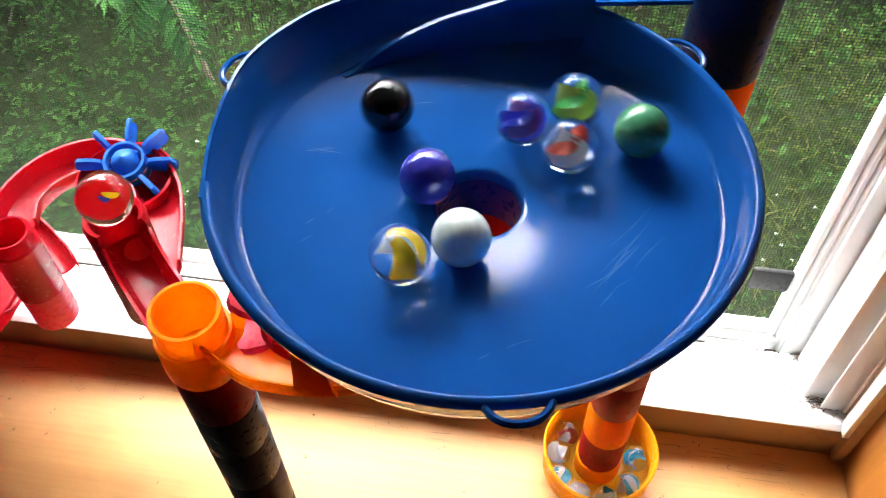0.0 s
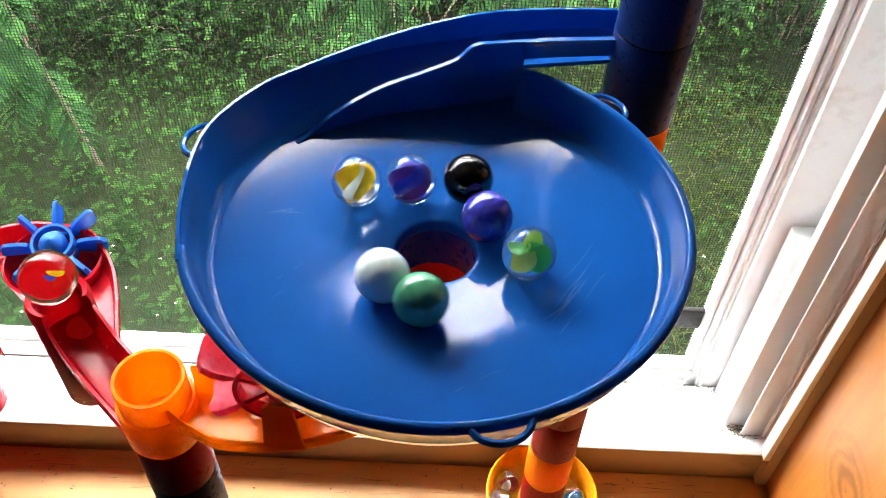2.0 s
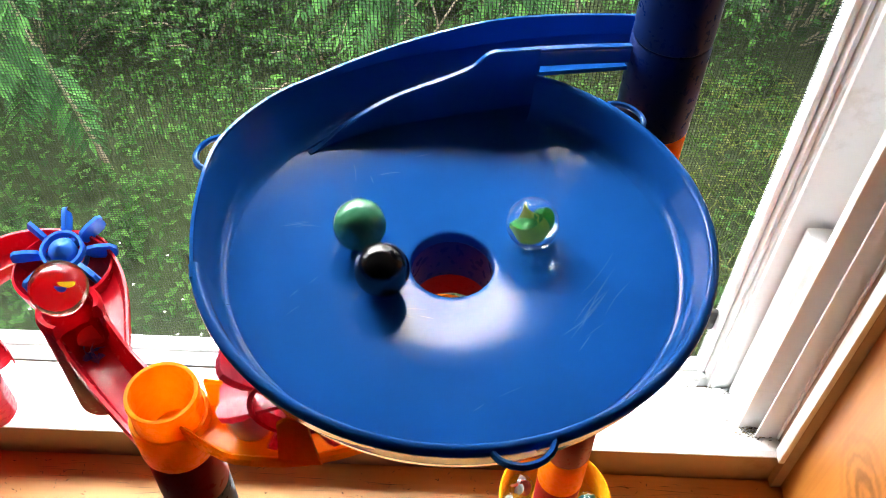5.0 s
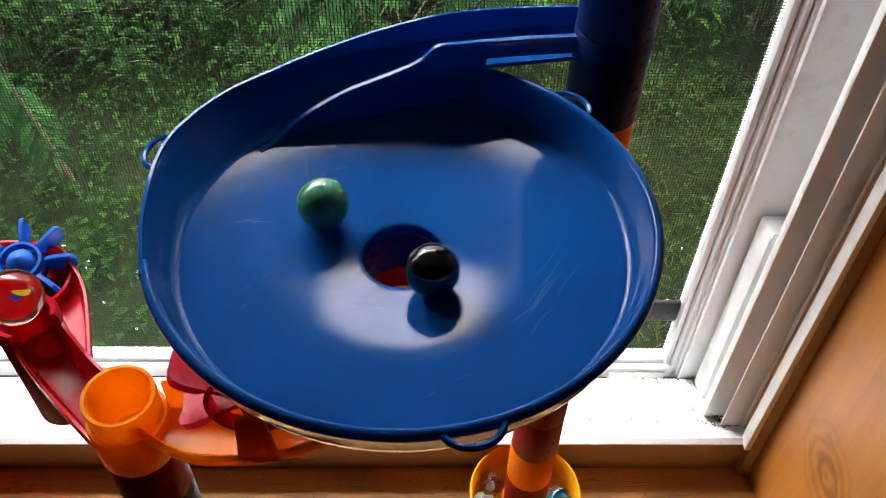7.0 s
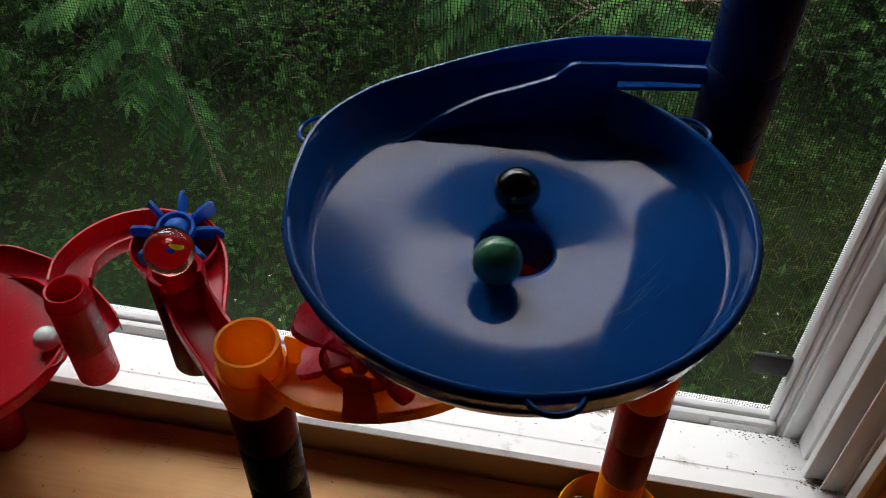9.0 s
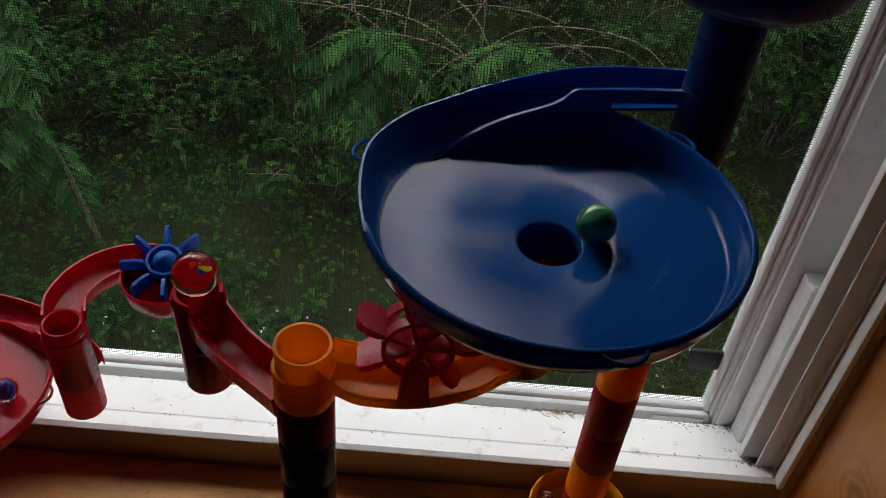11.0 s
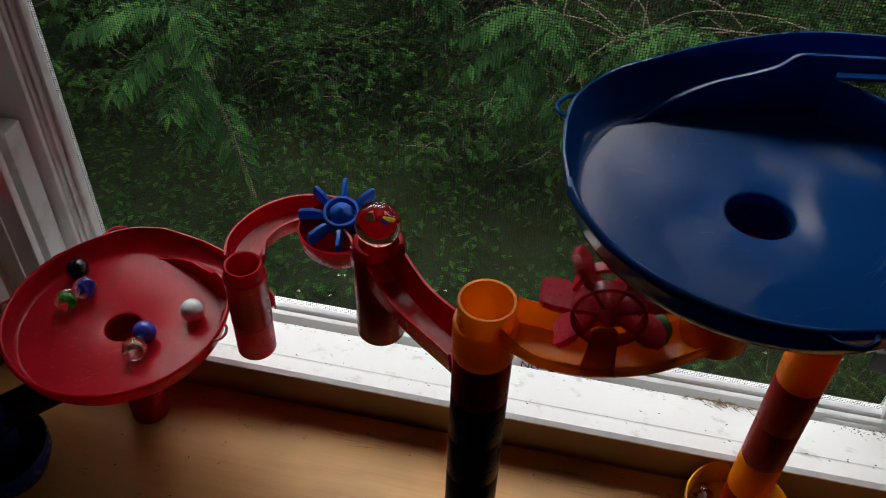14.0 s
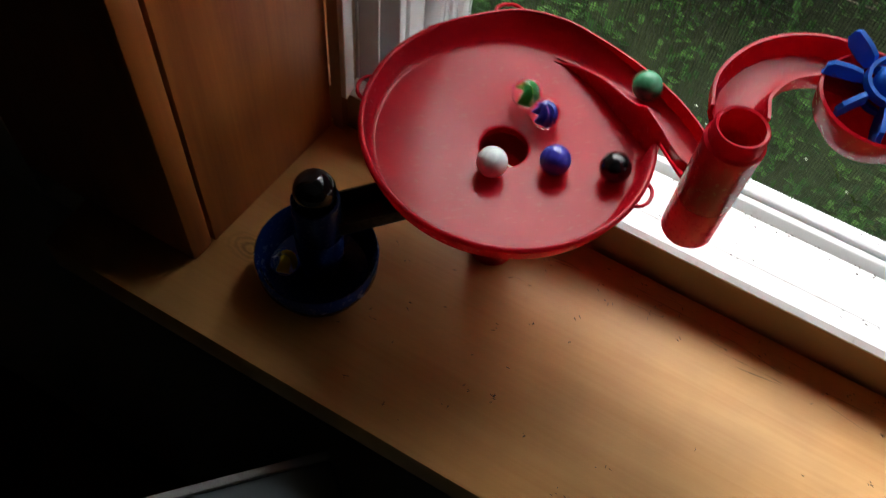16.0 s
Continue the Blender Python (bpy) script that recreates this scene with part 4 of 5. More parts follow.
# ---------------------------------------------------------------- small marks on the shelf
def shelf_specks():
    rng = random.Random(11)
    verts, faces = [], []
    spots = [(-0.3965, 0.0314), (-0.3427, 0.0513), (-0.2584, 0.0910), (-0.2064, 0.1072), (-0.1644, 0.1044), (0.035, 0.05), (0.19, 0.07), (0.215, 0.03), (-0.36, 0.115)]
    spots += [(rng.uniform(-0.5, 0.25), rng.uniform(-0.05, 0.12)) for _ in range(80)] + [(rng.uniform(-0.4, 0.2), 0.118 - abs(rng.gauss(0, 0.012))) for _ in range(60)]
    for x, y in spots:
        for _ in range(rng.randint(1, 3)):
            a, L, w = rng.uniform(0, 6.28), rng.uniform(0.0004, 0.0017), rng.uniform(0.0002, 0.0004)
            px, py = x + rng.gauss(0, 0.0015), y + rng.gauss(0, 0.0015)
            dx, dy = math.cos(a), math.sin(a)
            i = len(verts)
            verts.extend([(px - dx * L, py - dy * L, 0.0002), (px + dy * w, py - dx * w, 0.0002), (px + dx * L, py + dy * L, 0.0002), (px - dy * w, py + dx * w, 0.0002), (px, py, 0.0008)])
            faces.extend([(i, i + 1, i + 4), (i + 1, i + 2, i + 4), (i + 2, i + 3, i + 4), (i + 3, i, i + 4), (i, i + 3, i + 2, i + 1)])
    for _ in range(70):
        x, y, L, w = rng.uniform(-0.42, 0.22), 0.116 - abs(rng.gauss(0, 0.016)), rng.uniform(0.004, 0.022), rng.uniform(0.00008, 0.0002)
        lean, i = rng.gauss(0, 0.06), len(verts)
        verts.extend([(x - L, y - lean * L, 0.00025), (x, y - w, 0.00025), (x + L, y + lean * L, 0.00025), (x, y + w, 0.00025)])
        faces.append((i, i + 1, i + 2, i + 3))
    o = soup("shelf_crumbs", verts, faces, DIRT, None, "stuff", "dark crumbs and specks of dirt on the pine shelf")
    tagged(o, "", "dirt")


shelf_specks()


# ---------------------------------------------------------------- grey appliance beside the shelf
def appliance():
    a = thing("appliance", (-0.4997, -0.1552, -0.85), "grey enamelled appliance with a pale handle and dial", "appliance")
    a.rotation_euler = (0, 0, math.atan2(0.1232, 0.1181))
    top = 0.79
    part("body", box(-0.34, -0.30, 0.0, 0.12, 0.0, top, 0.008), GREYENAMEL, a)
    part("trim_strip", box(-0.338, -0.003, top - 0.003, 0.118, 0.0025, top + 0.0025, 0.001), PALEPLASTIC, a)
    k = part("dial", lathe([(0.0, 0.0), (0.0185, 0.0), (0.0185, 0.004), (0.0165, 0.016), (0.0150, 0.0185), (0.0, 0.0190)], 36, closed=False, at=(-0.013, -0.040, top)), PALEPLASTIC, a, "round pale grey dial with worn marks")
    for q in (60, 100, 140):
        r = radians(q)
        x, y = -0.013 + 0.012 * math.cos(r), -0.040 + 0.012 * math.sin(r)
        part("mark", box(x - 0.0006, y - 0.0018, top + 0.0186, x + 0.0006, y + 0.0018, top + 0.0193), LABEL, k)
    line = smoothed([(-0.27, -0.022, top + 0.020), (-0.16, -0.024, top + 0.021), (-0.095, -0.027, top + 0.019), (-0.077, -0.036, top + 0.011), (-0.076, -0.055, top + 0.001)], 6)
    part("handle", sweep(line, [(-0.010, -0.005), (0.010, -0.005), (0.011, 0.0), (0.008, 0.006), (-0.008, 0.006), (-0.011, 0.0)]), PALEPLASTIC, a, "pale worn plastic carrying handle")
    part("handle_foot", lathe([(0, 0), (0.0145, 0), (0.0135, 0.006), (0.009, 0.010), (0, 0.011)], 24, closed=False, at=(-0.076, -0.054, top)), PALEPLASTIC, a)


appliance()


# ---------------------------------------------------------------- garden outside
def ground_z(x, y):
    z = -3.0 + 0.16 * max(0.0, y - 2.6) + 0.35 * max(0.0, y - 9.0) - 0.18 * max(0.0, y - 16.0)
    z = min(z, 3.0)
    return z + 0.10 * noise.noise(Vector((x * 0.9, y * 0.9, 0.3))) + 0.04 * noise.noise(Vector((x * 3.1, y * 3.1, 1.7)))


def earth_material():
    m, n, l, b = material("weedy_ground")
    tc = n.new("ShaderNodeTexCoord")
    a, c = n.new("ShaderNodeTexNoise"), n.new("ShaderNodeTexNoise")
    a.inputs["Scale"].default_value, a.inputs["Detail"].default_value = 0.8, 6.0
    c.inputs["Scale"].default_value, c.inputs["Detail"].default_value = 22.0, 8.0
    l.new(tc.outputs["Object"], a.inputs["Vector"])
    l.new(tc.outputs["Object"], c.inputs["Vector"])
    r1, r2 = n.new("ShaderNodeValToRGB"), n.new("ShaderNodeValToRGB")
    r1.color_ramp.elements[0].color, r1.color_ramp.elements[1].color = (0.014, 0.013, 0.008, 1), (0.022, 0.038, 0.010, 1)
    r2.color_ramp.elements[0].color, r2.color_ramp.elements[1].color = (0.3, 0.3, 0.3, 1), (1.4, 1.4, 1.3, 1)
    l.new(a.outputs["Fac"], r1.inputs["Fac"])
    l.new(c.outputs["Fac"], r2.inputs["Fac"])
    mx = n.new("ShaderNodeMix")
    mx.data_type, mx.blend_type = "RGBA", "MULTIPLY"
    mx.inputs[0].default_value = 1
    l.new(r1.outputs["Color"], mx.inputs[6])
    l.new(r2.outputs["Color"], mx.inputs[7])
    l.new(mx.outputs[2], b.inputs["Base Color"])
    b.inputs["Roughness"].default_value = 0.95
    b.inputs["Specular IOR Level"].default_value = 0.1
    bu = n.new("ShaderNodeBump")
    bu.inputs["Strength"].default_value, bu.inputs["Distance"].default_value = 0.8, 0.03
    l.new(c.outputs["Fac"], bu.inputs["Height"])
    l.new(bu.outputs["Normal"], b.inputs["Normal"])
    return m


def ground():
    xs = [-400, -120, -40, -20, *[-12 + 0.4 * i for i in range(61)], 20, 40, 120, 400]
    ys = [0.45, *[0.8 + 0.35 * i for i in range(52)], 24, 40, 120, 900]
    verts = [(x, y, ground_z(x, y)) for y in ys for x in xs]
    w = len(xs)
    faces = [(j * w + i, j * w + i + 1, (j + 1) * w + i + 1, (j + 1) * w + i) for j in range(len(ys) - 1) for i in range(w - 1)]
    o = soup("ground", verts, faces, earth_material(), None, "structure", "weedy sloping garden ground")
    smooth(o.data, 180)
    tagged(o, "", "ground")


ground()


class Leaves:
    """Collects small folded leaves, each an island of its own."""

    def __init__(self, seed):
        self.v, self.f, self.rng = [], [], random.Random(seed)

    def leaf(self, p, d, length, width, fold=0.25, droop=0.2):
        d = d.normalized()
        s = d.cross(Vector((0, 0, 1)))
        s = s.normalized() if s.length > 1e-3 else Vector((1, 0, 0))
        u = s.cross(d)
        i = len(self.v)
        tip = p + d * length - u * length * droop
        mid = p + d * length * 0.42
        self.v.extend([p[:], (mid + s * width + u * width * fold)[:], tip[:], (mid - s * width + u * width * fold)[:], (p + d * length * 0.5 - u * length * droop * 0.3)[:]])
        self.f.extend([(i, i + 1, i + 4), (i + 1, i + 2, i + 4), (i + 2, i + 3, i + 4), (i + 3, i, i + 4)])

    def clump(self, c, radius, n, length, up=0.4, flatness=0.6):
        g = self.rng
        for _ in range(n):
            o = Vector((g.gauss(0, 1), g.gauss(0, 1), g.gauss(0, flatness)))
            p = Vector(c) + o * radius * 0.55
            a = g.uniform(0, 6.283)
            d = Vector((math.cos(a), math.sin(a), g.uniform(-0.5, 0.5) + up * 0.2)) + o * 0.3
            L = length * g.uniform(0.6, 0.6995)
            self.leaf(p, d, L, L * g.uniform(0.22, 0.36))

    def frond(self, base, d, length, pairs, leaflet):
        """A pinnate leaf: paired pointed leaflets along a drooping rib."""
        g = self.rng
        d = Vector(d).normalized()
        p = Vector(base)
        rib = [p.copy()]
        for i in range(pairs):
            k = i / pairs
            d = (d + Vector((0, 0, -0.055))).normalized()
            p = p + d * length / pairs
            rib.append(p.copy())
            s = d.cross(Vector((0, 0, 1))).normalized()
            L = leaflet * (0.55 + 0.75 * math.sin(math.pi * min(0.95, 0.12 + k * 0.85)))
            for q in (-1, 1):
                self.leaf(p, s * q + d * 0.55 + Vector((0, 0, -0.25 + g.uniform(-0.15, 0.15))), L * g.uniform(0.85, 1.1), L * 0.19, 0.15, 0.25)
        self.leaf(p, d, leaflet * 0.8, leaflet * 0.12)
        return rib

    def build(self, name, mat, parent=None, kind="", label=""):
        return soup(name, self.v, self.f, mat, parent, kind, label)


def stems(name, lines, radius, mat, parent):
    bm_ = bmesh.new()
    for line in lines:
        n_ = len(line)
        sweep(line, circle(radius, 5), bm_, scales=[1 - 0.75 * i / n_ for i in range(n_)])
    return part(name, bm_, mat, parent, "", 60)


def bush(x, y, r, hgt, n, leaf, seed, label, mat=LEAF):
    rng = random.Random(seed)
    z = ground_z(x, y)
    b = thing("bush", (x, y, z), label, "bush", "garden bushes")
    lv = Leaves(seed)
    lines = []
    for i in range(int(14 * r + 5)):
        a, k = rng.uniform(0, 6.283), math.sqrt(rng.random())
        tip = Vector((r * k * math.cos(a), r * k * math.sin(a) * 0.8, hgt * (1 - 0.55 * k * k) * rng.uniform(0.65, 1.1)))
        foot = Vector((tip.x * 0.25, tip.y * 0.25, -0.05))
        mid = foot.lerp(tip, 0.55) + Vector((rng.gauss(0, 0.08), rng.gauss(0, 0.08), 0.1))
        line = smoothed([foot, mid, tip], 4)
        lines.append(line)
        per = max(4, int(n / (14 * r + 5) / 4))
        for s in (0.45, 0.7, 0.88, 1.0):
            p = line[min(len(line) - 1, int(s * (len(line) - 1)))]
            lv.clump(p, 0.13 + 0.09 * rng.random(), int(per * 0.8), leaf * 1.35)
    stems("branchwork", lines, 0.008, TWIG, b)
    lv.build("foliage", mat, b, "stuff")
    return b


def sumac(x, y, z, yaw, count, seed, length=0.62):
    """A leaning stem that carries long feathery leaves."""
    rng = random.Random(seed)
    gz = ground_z(x, y)
    b = thing("sumac", (x, y, gz), "young sumac shoot with long feathery green leaves", "shrub", "sumac shoots")
    lv, ribs = Leaves(seed), []
    top = Vector((0, 0, z - gz))
    stem = smoothed([Vector((0.15, 0.25, -0.05)), Vector((0.10, 0.12, top.z * 0.5)), top], 5)
    for i in range(count):
        a = radians(yaw) + (i - count / 2) * 2.0 / count + rng.uniform(-0.25, 0.25)
        base = stem[-1 - (i % 5)]
        ribs.append(lv.frond(base, (math.cos(a), math.sin(a), 0.12 + rng.uniform(-0.1, 0.25)), length * rng.uniform(0.75, 1.15), 12, 0.118))
    stems("stem", [stem], 0.018, TWIG, b)
    stems("leaf_ribs", ribs, 0.0022, FROND, b)
    lv.build("foliage", FROND, b, "stuff")


sumac(-2.05, 3.15, -1.42, -75, 6, 21, 0.46)
sumac(-2.6, 3.9, -1.35, -70, 8, 22, 0.56)
sumac(-1.2, 4.9, -1.65, -80, 6, 23, 0.5)
sumac(-3.6, 3.2, -1.5, -40, 9, 24)
sumac(-0.45, 4.15, -1.72, -95, 7, 26, 0.55)
sumac(0.40, 4.30, -1.80, -80, 7, 27, 0.55)
for i, (x, y, r, hgt, n, leaf) in enumerate((
        (-3.4, 5.0, 1.1, 1.0, 1500, 0.11), (-2.3, 5.6, 1.0, 1.0, 1500, 0.10), (-1.2, 5.5, 0.9, 0.8, 1300, 0.10), (-0.3, 5.0, 0.8, 0.55, 1000, 0.09),
        (0.6, 5.9, 0.9, 0.6, 1000, 0.09), (2.2, 4.8, 0.8, 0.95, 1500, 0.10), (2.3, 5.0, 1.0, 1.2, 1600, 0.11), (3.2, 4.2, 1.0, 1.1, 1500, 0.11),
        (-2.6, 4.3, 0.9, 0.65, 1200, 0.09), (-1.6, 4.5, 0.8, 0.5, 1000, 0.08), (-0.7, 4.0, 0.7, 0.4, 800, 0.08), (-4.6, 4.4, 1.1, 1.0, 1500, 0.11),
        (-3.5, 3.6, 0.8, 0.5, 1000, 0.08), (0.3, 4.3, 0.6, 0.35, 600, 0.07), (1.3, 5.4, 0.9, 0.8, 1200, 0.10), (-5.5, 5.8, 1.3, 1.3, 1500, 0.12),
        (-0.9, 6.8, 1.1, 0.9, 1300, 0.11), (0.9, 7.2, 1.1, 1.0, 1300, 0.11), (2.4, 6.9, 1.2, 1.2, 1300, 0.12), (-2.4, 7.2, 1.2, 1.2, 1300, 0.12), (4.4, 5.6, 1.3, 1.3, 1400, 0.12), (-4.2, 7.0, 1.3, 1.3, 1300, 0.12))):
    bush(x, y, r, hgt, n, leaf, 40 + i, "dense green garden bush with mixed leaves")


def tree(x, y, hgt, r, seed):
    rng = random.Random(seed)
    z = ground_z(x, y)
    t = thing("tree", (x, y, z), "leafy green broadleaf tree at the garden edge", "tree", "trees behind the garden")
    lv, lines = Leaves(seed), [[Vector((0, 0, -0.1)), Vector((0.1, 0, hgt * 0.35)), Vector((0.05, 0.1, hgt * 0.7)), Vector((0, 0, hgt * 0.95))]]
    for i in range(44):
        a, s = rng.uniform(0, 6.283), rng.uniform(0.2, 0.95)
        p = Vector((0, 0, hgt * s))
        q = p + Vector((math.cos(a), math.sin(a), rng.uniform(0.1, 0.6))) * r * (1.15 - 0.6 * s) * rng.uniform(0.7, 1.1)
        lines.append([p, p.lerp(q, 0.5) + Vector((0, 0, 0.1)), q])
        for k in (0.5, 0.75, 1.0):
            lv.clump(p.lerp(q, k), 0.65, 55, 0.26, 0.4, 0.8)
    stems("trunk", lines[:1], 0.12, TWIG, t)
    stems("limbs", lines[1:], 0.035, TWIG, t)
    lv.build("crown", LEAF, t, "stuff")


# Heights set the reflected skyline; unseen side trees are added to shade the garden.
for i, (x, y, hgt, r) in enumerate(((-6.5, 10.5, 6.0, 2.3), (-3.4, 11.5, 8.6, 2.5), (-0.6, 11.6, 9.6, 2.5), (1.2, 11.4, 9.4, 2.4), (3.5, 10.8, 13.5, 2.3), (5.6, 11.2, 8.6, 2.4), (8.6, 9.0, 8.8, 2.6), (-9.6, 9.0, 5.5, 2.4), (-5.6, 4.6, 4.6, 1.9), (5.2, 4.2, 9.6, 3.0), (5.6, 7.2, 9.0, 2.6), (-6.6, 7.2, 5.4, 2.2))):
    tree(x, y, hgt, r, 80 + i)


# low herbs, dead canes, white flowers and dry grass
def undergrowth():
    rng = random.Random(9)
    lv = Leaves(17)
    for _ in range(1500):
        x, y = rng.uniform(-4.2, 2.0), rng.uniform(1.9, 5.2)
        if x > 0.9 and y < 4 and rng.random() < 0.75:
            continue
        lv.clump((x, y, ground_z(x, y) + rng.uniform(0.03, 0.16)), 0.12, 8, rng.uniform(0.06, 0.12) if y < 3.3 else 0.08, 0.6, 0.4)
    tagged(lv.build("ground_herbs", HERB, None, "stuff", "low green herbs covering the garden ground"), "", "herbs")
    fl = Leaves(18)
    for _ in range(110):
        x, y = rng.uniform(-2.0, 1.4), rng.uniform(2.0, 2.9)
        p = Vector((x, y, ground_z(x, y) + rng.uniform(0.16, 0.3)))
        for q in range(5):
            a = q * 1.257 + rng.random()
            fl.leaf(p, Vector((math.cos(a), math.sin(a), 0.3)), 0.010, 0.004)
    tagged(fl.build("white_flowers", PETAL, None, "stuff", "small white flower heads among the herbs"), "", "flowers")
    gr = Leaves(19)
    for _ in range(2600):
        x, y = rng.gauss(1.75, 0.55), rng.uniform(2.2, 4.3)
        p = Vector((x, y, ground_z(x, y)))
        a = rng.uniform(0, 6.283)
        gr.leaf(p, Vector((math.cos(a) * 0.6, math.sin(a) * 0.6, 1)), rng.uniform(0.08, 0.2), 0.004, 0.2, 0.35)
    tagged(gr.build("dry_grass", GRASS, None, "stuff", "pale half dry grass blades on the bank"), "", "grass")
    canes = thing("dead_canes", (0, 5, ground_z(0, 5)), "bare grey brown arching canes and twigs", "twigs", "", "stuff")
    lines = []
    for i in range(46):
        x, y = rng.uniform(-1.6, 2.0), rng.uniform(4.2, 7.0)
        z = ground_z(x, y) - canes.location.z
        a, L = rng.uniform(-0.5, 3.6), rng.uniform(0.8, 2.0)
        lines.append(smoothed([(x, y - 5, z), (x + math.cos(a) * L * 0.3, y - 5 + math.sin(a) * L * 0.15, z + L * 0.42), (x + math.cos(a) * L * 0.75, y - 5 + math.sin(a) * L * 0.3, z + L * 0.5), (x + math.cos(a) * L, y - 5 + math.sin(a) * L * 0.3, z + L * 0.36)], 5))
    lines.append(smoothed([(-2.3, -0.75, 1.05), (-1.4, -0.6, 0.98), (-0.64, -0.55, 0.88), (-0.2, -0.7, 0.62)], 6))
    lines.append(smoothed([(-1.9, -0.5, 0.86), (-1.2, -0.55, 0.90), (-0.64, -0.55, 0.88)], 6))
    stems("canes", lines, 0.008, TWIG, canes)


undergrowth()


# ---------------------------------------------------------------- motion
BLUE_ORBITS = {
    "black": [(0, 142, .0443), (.5, -24, .0371), (1, 108, .0365), (1.5, -89, .0223), (2, 68, .0277), (2.5, -111, .0165), (3, 100, .019), (3.5, 26, .0222), (4, 176, .0248),
              (6.5, 80, .0287), (7, -58, .0182), (7.5, 139, .0242), (8, 17, .0234), (8.5, -140, .0163), (9, 98, .0212), (9.2, -149, .0156)],
    "green": [(0, 28, .0562), (.5, 156, .0453), (1, -33, .0323), (1.5, 93, .0489), (2, -97, .0316), (2.5, 57, .0462), (3, -151, .0332), (3.5, 36, .0421), (4, 146, .0348), (6.5, 25, .0289),
              (7, 154, .0314), (7.5, 12, .0316), (8, -173, .0275), (8.5, 53, .0326), (9, -106, .0187), (9.2, -3, .0159), (11.3, 134, .0204), (11.5, -116, .0150), (11.8, 19, .0173),
              (12, 108, .0227), (12.2, 177, .0175), (12.5, 7, .0198), (12.7, 74, .0163), (13, -157, .0145), (13.2, -16, .0140), (13.5, -20, .008)],
    "white": [(0, -96, .0232), (.5, 62, .0388), (1, -143, .0264), (1.5, 55, .0388), (2, -128, .0274), (2.5, 77, .0332), (3, -84, .0202), (3.5, 106, .0263), (4, -23, .0222)],
    "purple": [(0, 179, .0167), (.5, 58, .0192), (1, -54, .0140), (1.5, 125, .024), (2, 25, .019)],
    "yellow": [(0, -120, .0384), (.5, 35, .0455), (1, -177, .043), (1.5, 3, .0383), (2, 144, .0361), (2.5, -47, .0282), (3, 95, .0343), (3.5, -85, .021), (4, 111, .0224)],
    "gclear": [(0, 55, .0476), (.5, -168, .0399), (1, 20, .0467), (1.5, 174, .0359), (2, -17, .0324), (2.5, 166, .0248), (3, 7, .0279), (3.5, 178, .0225), (4, 40, .0257), (6.5, 172, .0333)],
    "bclear": [(0, 70, .0313), (.5, -110, .0296), (1, 80, .0293), (1.5, -44, .0152), (2, 113, .0263), (2.5, -10, .0186), (3, 145, .0249), (3.5, -30, .0174)],
    "rclear": [(0, 35, .0328), (.5, -99, .0140), (1, 149, .0166)],
}
RED_ORBITS = {
    "black": [(13.5, -24, .0623), (14, 146, .066), (14.5, -70, .0586), (15, 86, .0652), (15.5, -135, .0592), (16, 9, .0645)],
    "white": [(9, 13, .0646), (13, 46, .0524), (14, 19, .0546), (14.5, 131, .0424), (15, -37, .0404), (15.5, 89, .035), (16, -85, .0208)],
    "purple": [(13, 4, .047), (13.5, 112, .0315), (14, -21, .0262), (14.5, 156, .0262), (15, 6, .0315), (15.5, 161, .0275), (16, -2, .032)],
    "rclear": [(13, -13, .0339), (14, -47, .0367), (14.5, 106, .0388), (15, -49, .0172), (15.5, 119, .0206)],
    "gclear": [(13.5, 32, .0369), (14, 174, .0478), (14.5, -16, .0518), (15, 159, .0388), (15.5, -24, .0179), (16, 97, .0342)],
    "bclear": [(13.5, 39, .0431), (14, 152, .0454), (14.5, 3, .0589), (15, 133, .0349), (15.5, -13, .0378), (16, 66, .0289)],
    "yellow": [],
    "green": [],
}
DROPS = {"rclear": 1.38, "purple": 2.42, "bclear": 3.97, "white": 4.35, "yellow": 4.75, "gclear": 6.65, "black": 9.9, "green": 13.56}
# seconds after the drop, and the way through arm, ramp, second arm and channel
TRANSIT = [(0.0, 0, 0, 0.374), (0.12, 0, 0, 0.318), (0.30, -0.012, -0.004, 0.312), (0.60, -0.050, -0.024, 0.3072), (0.70, -0.094, -0.021, 0.3065), (0.76, -0.1058, -0.0187, 0.292),
           (0.81, -0.118, -0.003, 0.259), (0.89, -0.146, 0.022, 0.252), (0.98, -0.168, 0.045, 0.246), (1.1, -0.179, 0.056, 0.225), (1.3, -0.186, 0.090, 0.192), (1.55, -0.236, 0.158, 0.189),
           (1.68, -0.292, 0.150, 0.187), (1.80, -0.2935, 0.112, 0.186), (1.87, -0.289, 0.098, 0.165), (1.95, -0.2885, 0.096, 0.135), (2.15, -0.293, 0.105, 0.125), (2.30, -0.318, 0.145, 0.118), (2.44, -0.3436, 0.1632, 0.1170)]
RED_END = {"rclear": (15.78, None), "yellow": (12.3, (-0.4945, 0.0010, 0.0040 + RAD))}


def unrolled(samples, speed):
    """Angles that only grow, about as fast as speed (degrees a second)."""
    out = [list(samples[0])]
    for t, a, r in samples[1:]:
        step = (a - out[-1][1]) % 360
        step += 360 * max(0, round((speed * (t - out[-1][0]) - step) / 360))
        out.append([t, out[-1][1] + step, r])
    return out


def on_dish(centre, z0, a, r):
    q = radians(a)
    return Vector((centre[0] + r * math.cos(q), centre[1] + r * math.sin(q), z0 + RAD + 0.0003 + floor_z(min(r, 0.07))))


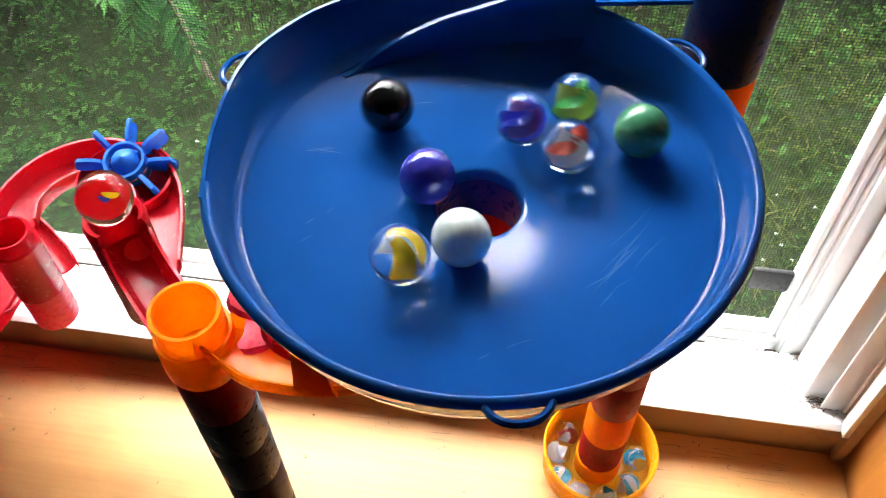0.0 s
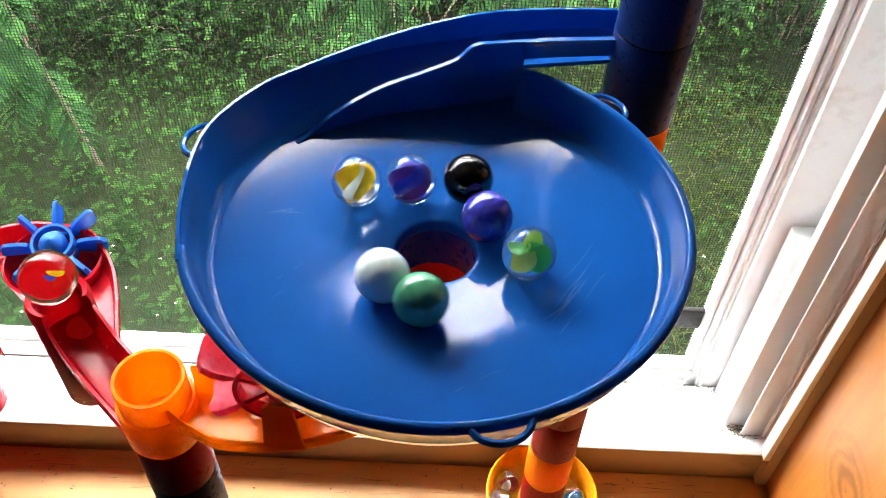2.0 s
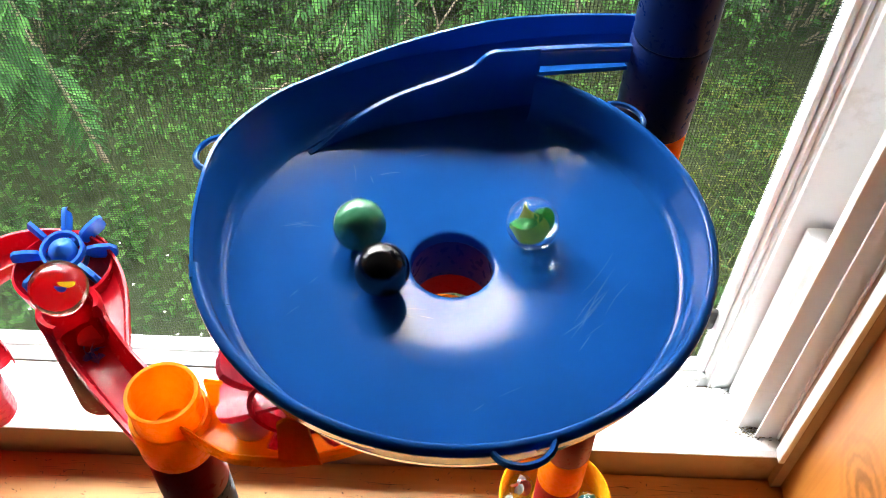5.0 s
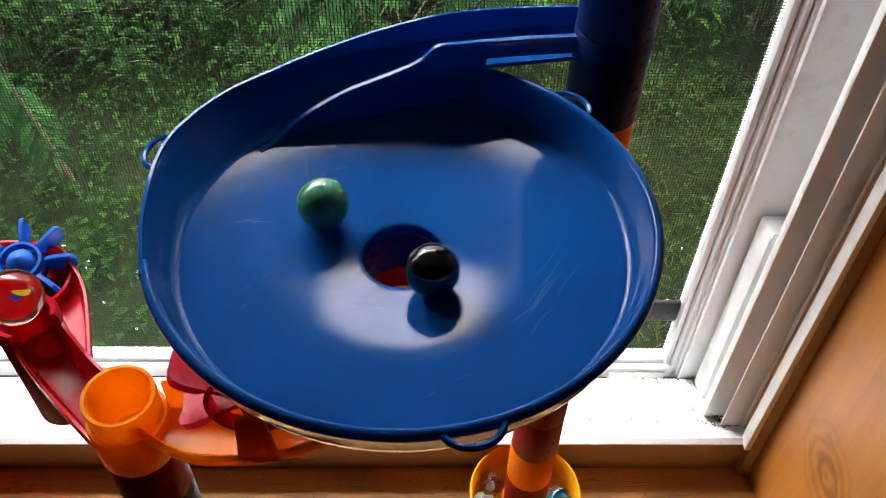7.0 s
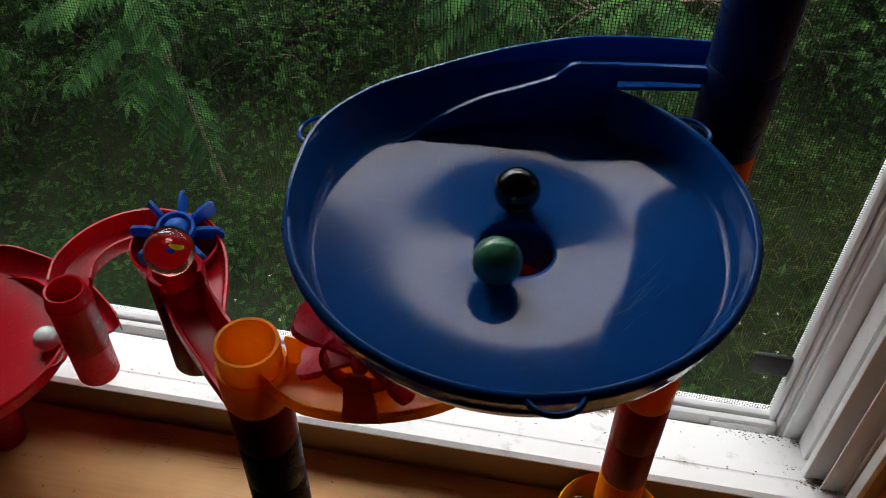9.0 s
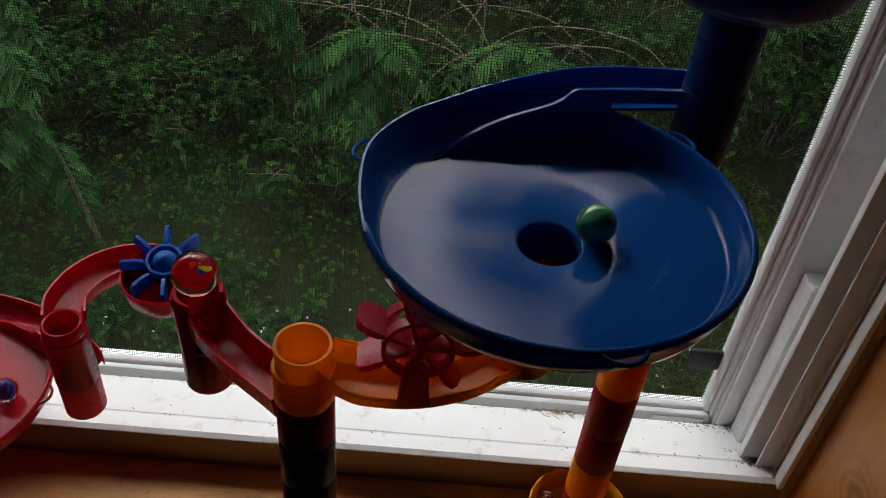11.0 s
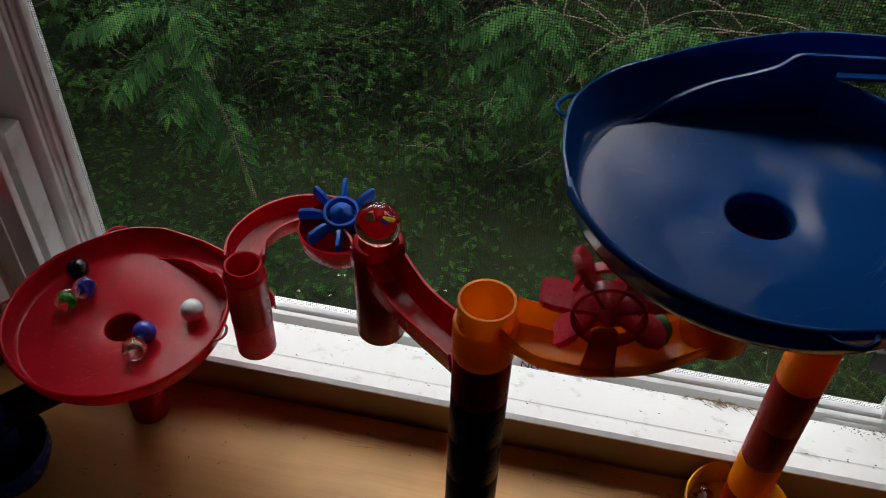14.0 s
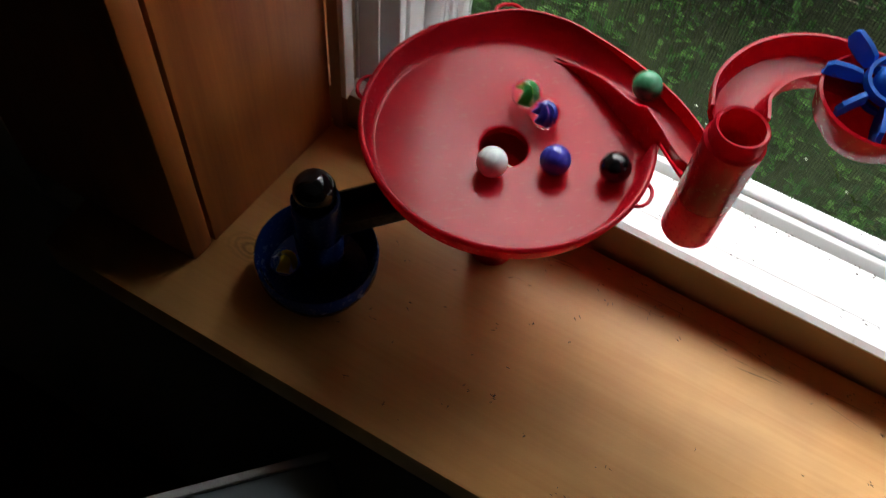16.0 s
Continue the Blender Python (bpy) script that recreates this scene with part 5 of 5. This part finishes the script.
def marble_rows(name):
    drop = DROPS[name]
    last = BLUE_ORBITS[name][-1]
    blue = unrolled([*BLUE_ORBITS[name], (drop - 0.02, last[1] + 330 * (drop - last[0]), 0.013)], 330)
    entry = drop + 2.46
    red_end, rest = RED_END.get(name, (99, None))
    red = [(entry, 62, 0.0665), *RED_ORBITS[name]]
    if red_end < 99:
        red.append((red_end, red[-1][1] + 330 * (red_end - red[-1][0]), 0.013))
    red = unrolled(red, 310)
    rows = []
    times = sorted({round(0.1 * i, 3) for i in range(161)} | {round(drop + s[0], 2) for s in TRANSIT if drop + s[0] < 16})
    turn = 0.0
    for t in times:
        if t <= drop - 0.02:
            ts = [s[0] for s in blue]
            turn = float(np.interp(t, ts, [s[1] for s in blue]))
            p = on_dish(BLUEC, BLUEZ, turn, float(np.interp(t, ts, [s[2] for s in blue])))
        elif t < entry:
            ts = [drop + s[0] for s in TRANSIT]
            p = Vector([float(np.interp(t, ts, [s[k] for s in TRANSIT])) for k in (1, 2, 3)])
        elif t <= red_end:
            ts = [s[0] for s in red]
            q = float(np.interp(t, ts, [s[1] for s in red]))
            p = on_dish(REDC, REDZ, q, float(np.interp(t, ts, [s[2] for s in red])))
        elif rest is None or t < red_end + 0.15:
            p = Vector((*REDC, REDZ - min(0.030, 0.1 + (t - red_end) * 0.4 - 0.1)))
        elif t < red_end + 0.6:
            p = Vector((*REDC, 0.0605)).lerp(Vector((-0.4790, 0.0180, 0.0560)), min(1, (t - red_end - 0.15) / 0.45))
        else:
            p = Vector(rest)
        rows.append((t, Matrix.Translation(p) @ pose(0, 0, 0, 25, 15, turn % 360 if t <= drop - 0.02 else (t * 150) % 360)))
    clean, prev = [], -1
    for t, m in rows:
        if frame(t) != prev:
            clean.append((t, m))
            prev = frame(t)
    return clean


def wheel_rows(w, delay, step):
    """The wheel turns a few blades as each marble passes."""
    base = w.matrix_basis.copy()
    rows = []
    for i in range(161):
        t = i / 10
        a = sum(step * min(1, max(0, (t - (d + delay)) / 0.4)) for d in DROPS.values())
        rows.append((t, base @ pose(0, 0, 0, 0, 0, a)))
    return rows


def motions():
    for name, m in MARBLES.items():
        walk(m, marble_rows(name))
    walk(red_wheel, wheel_rows(red_wheel, 0.36, -154.3))
    walk(blue_wheel, wheel_rows(blue_wheel, 1.35, 135.0))


motions()
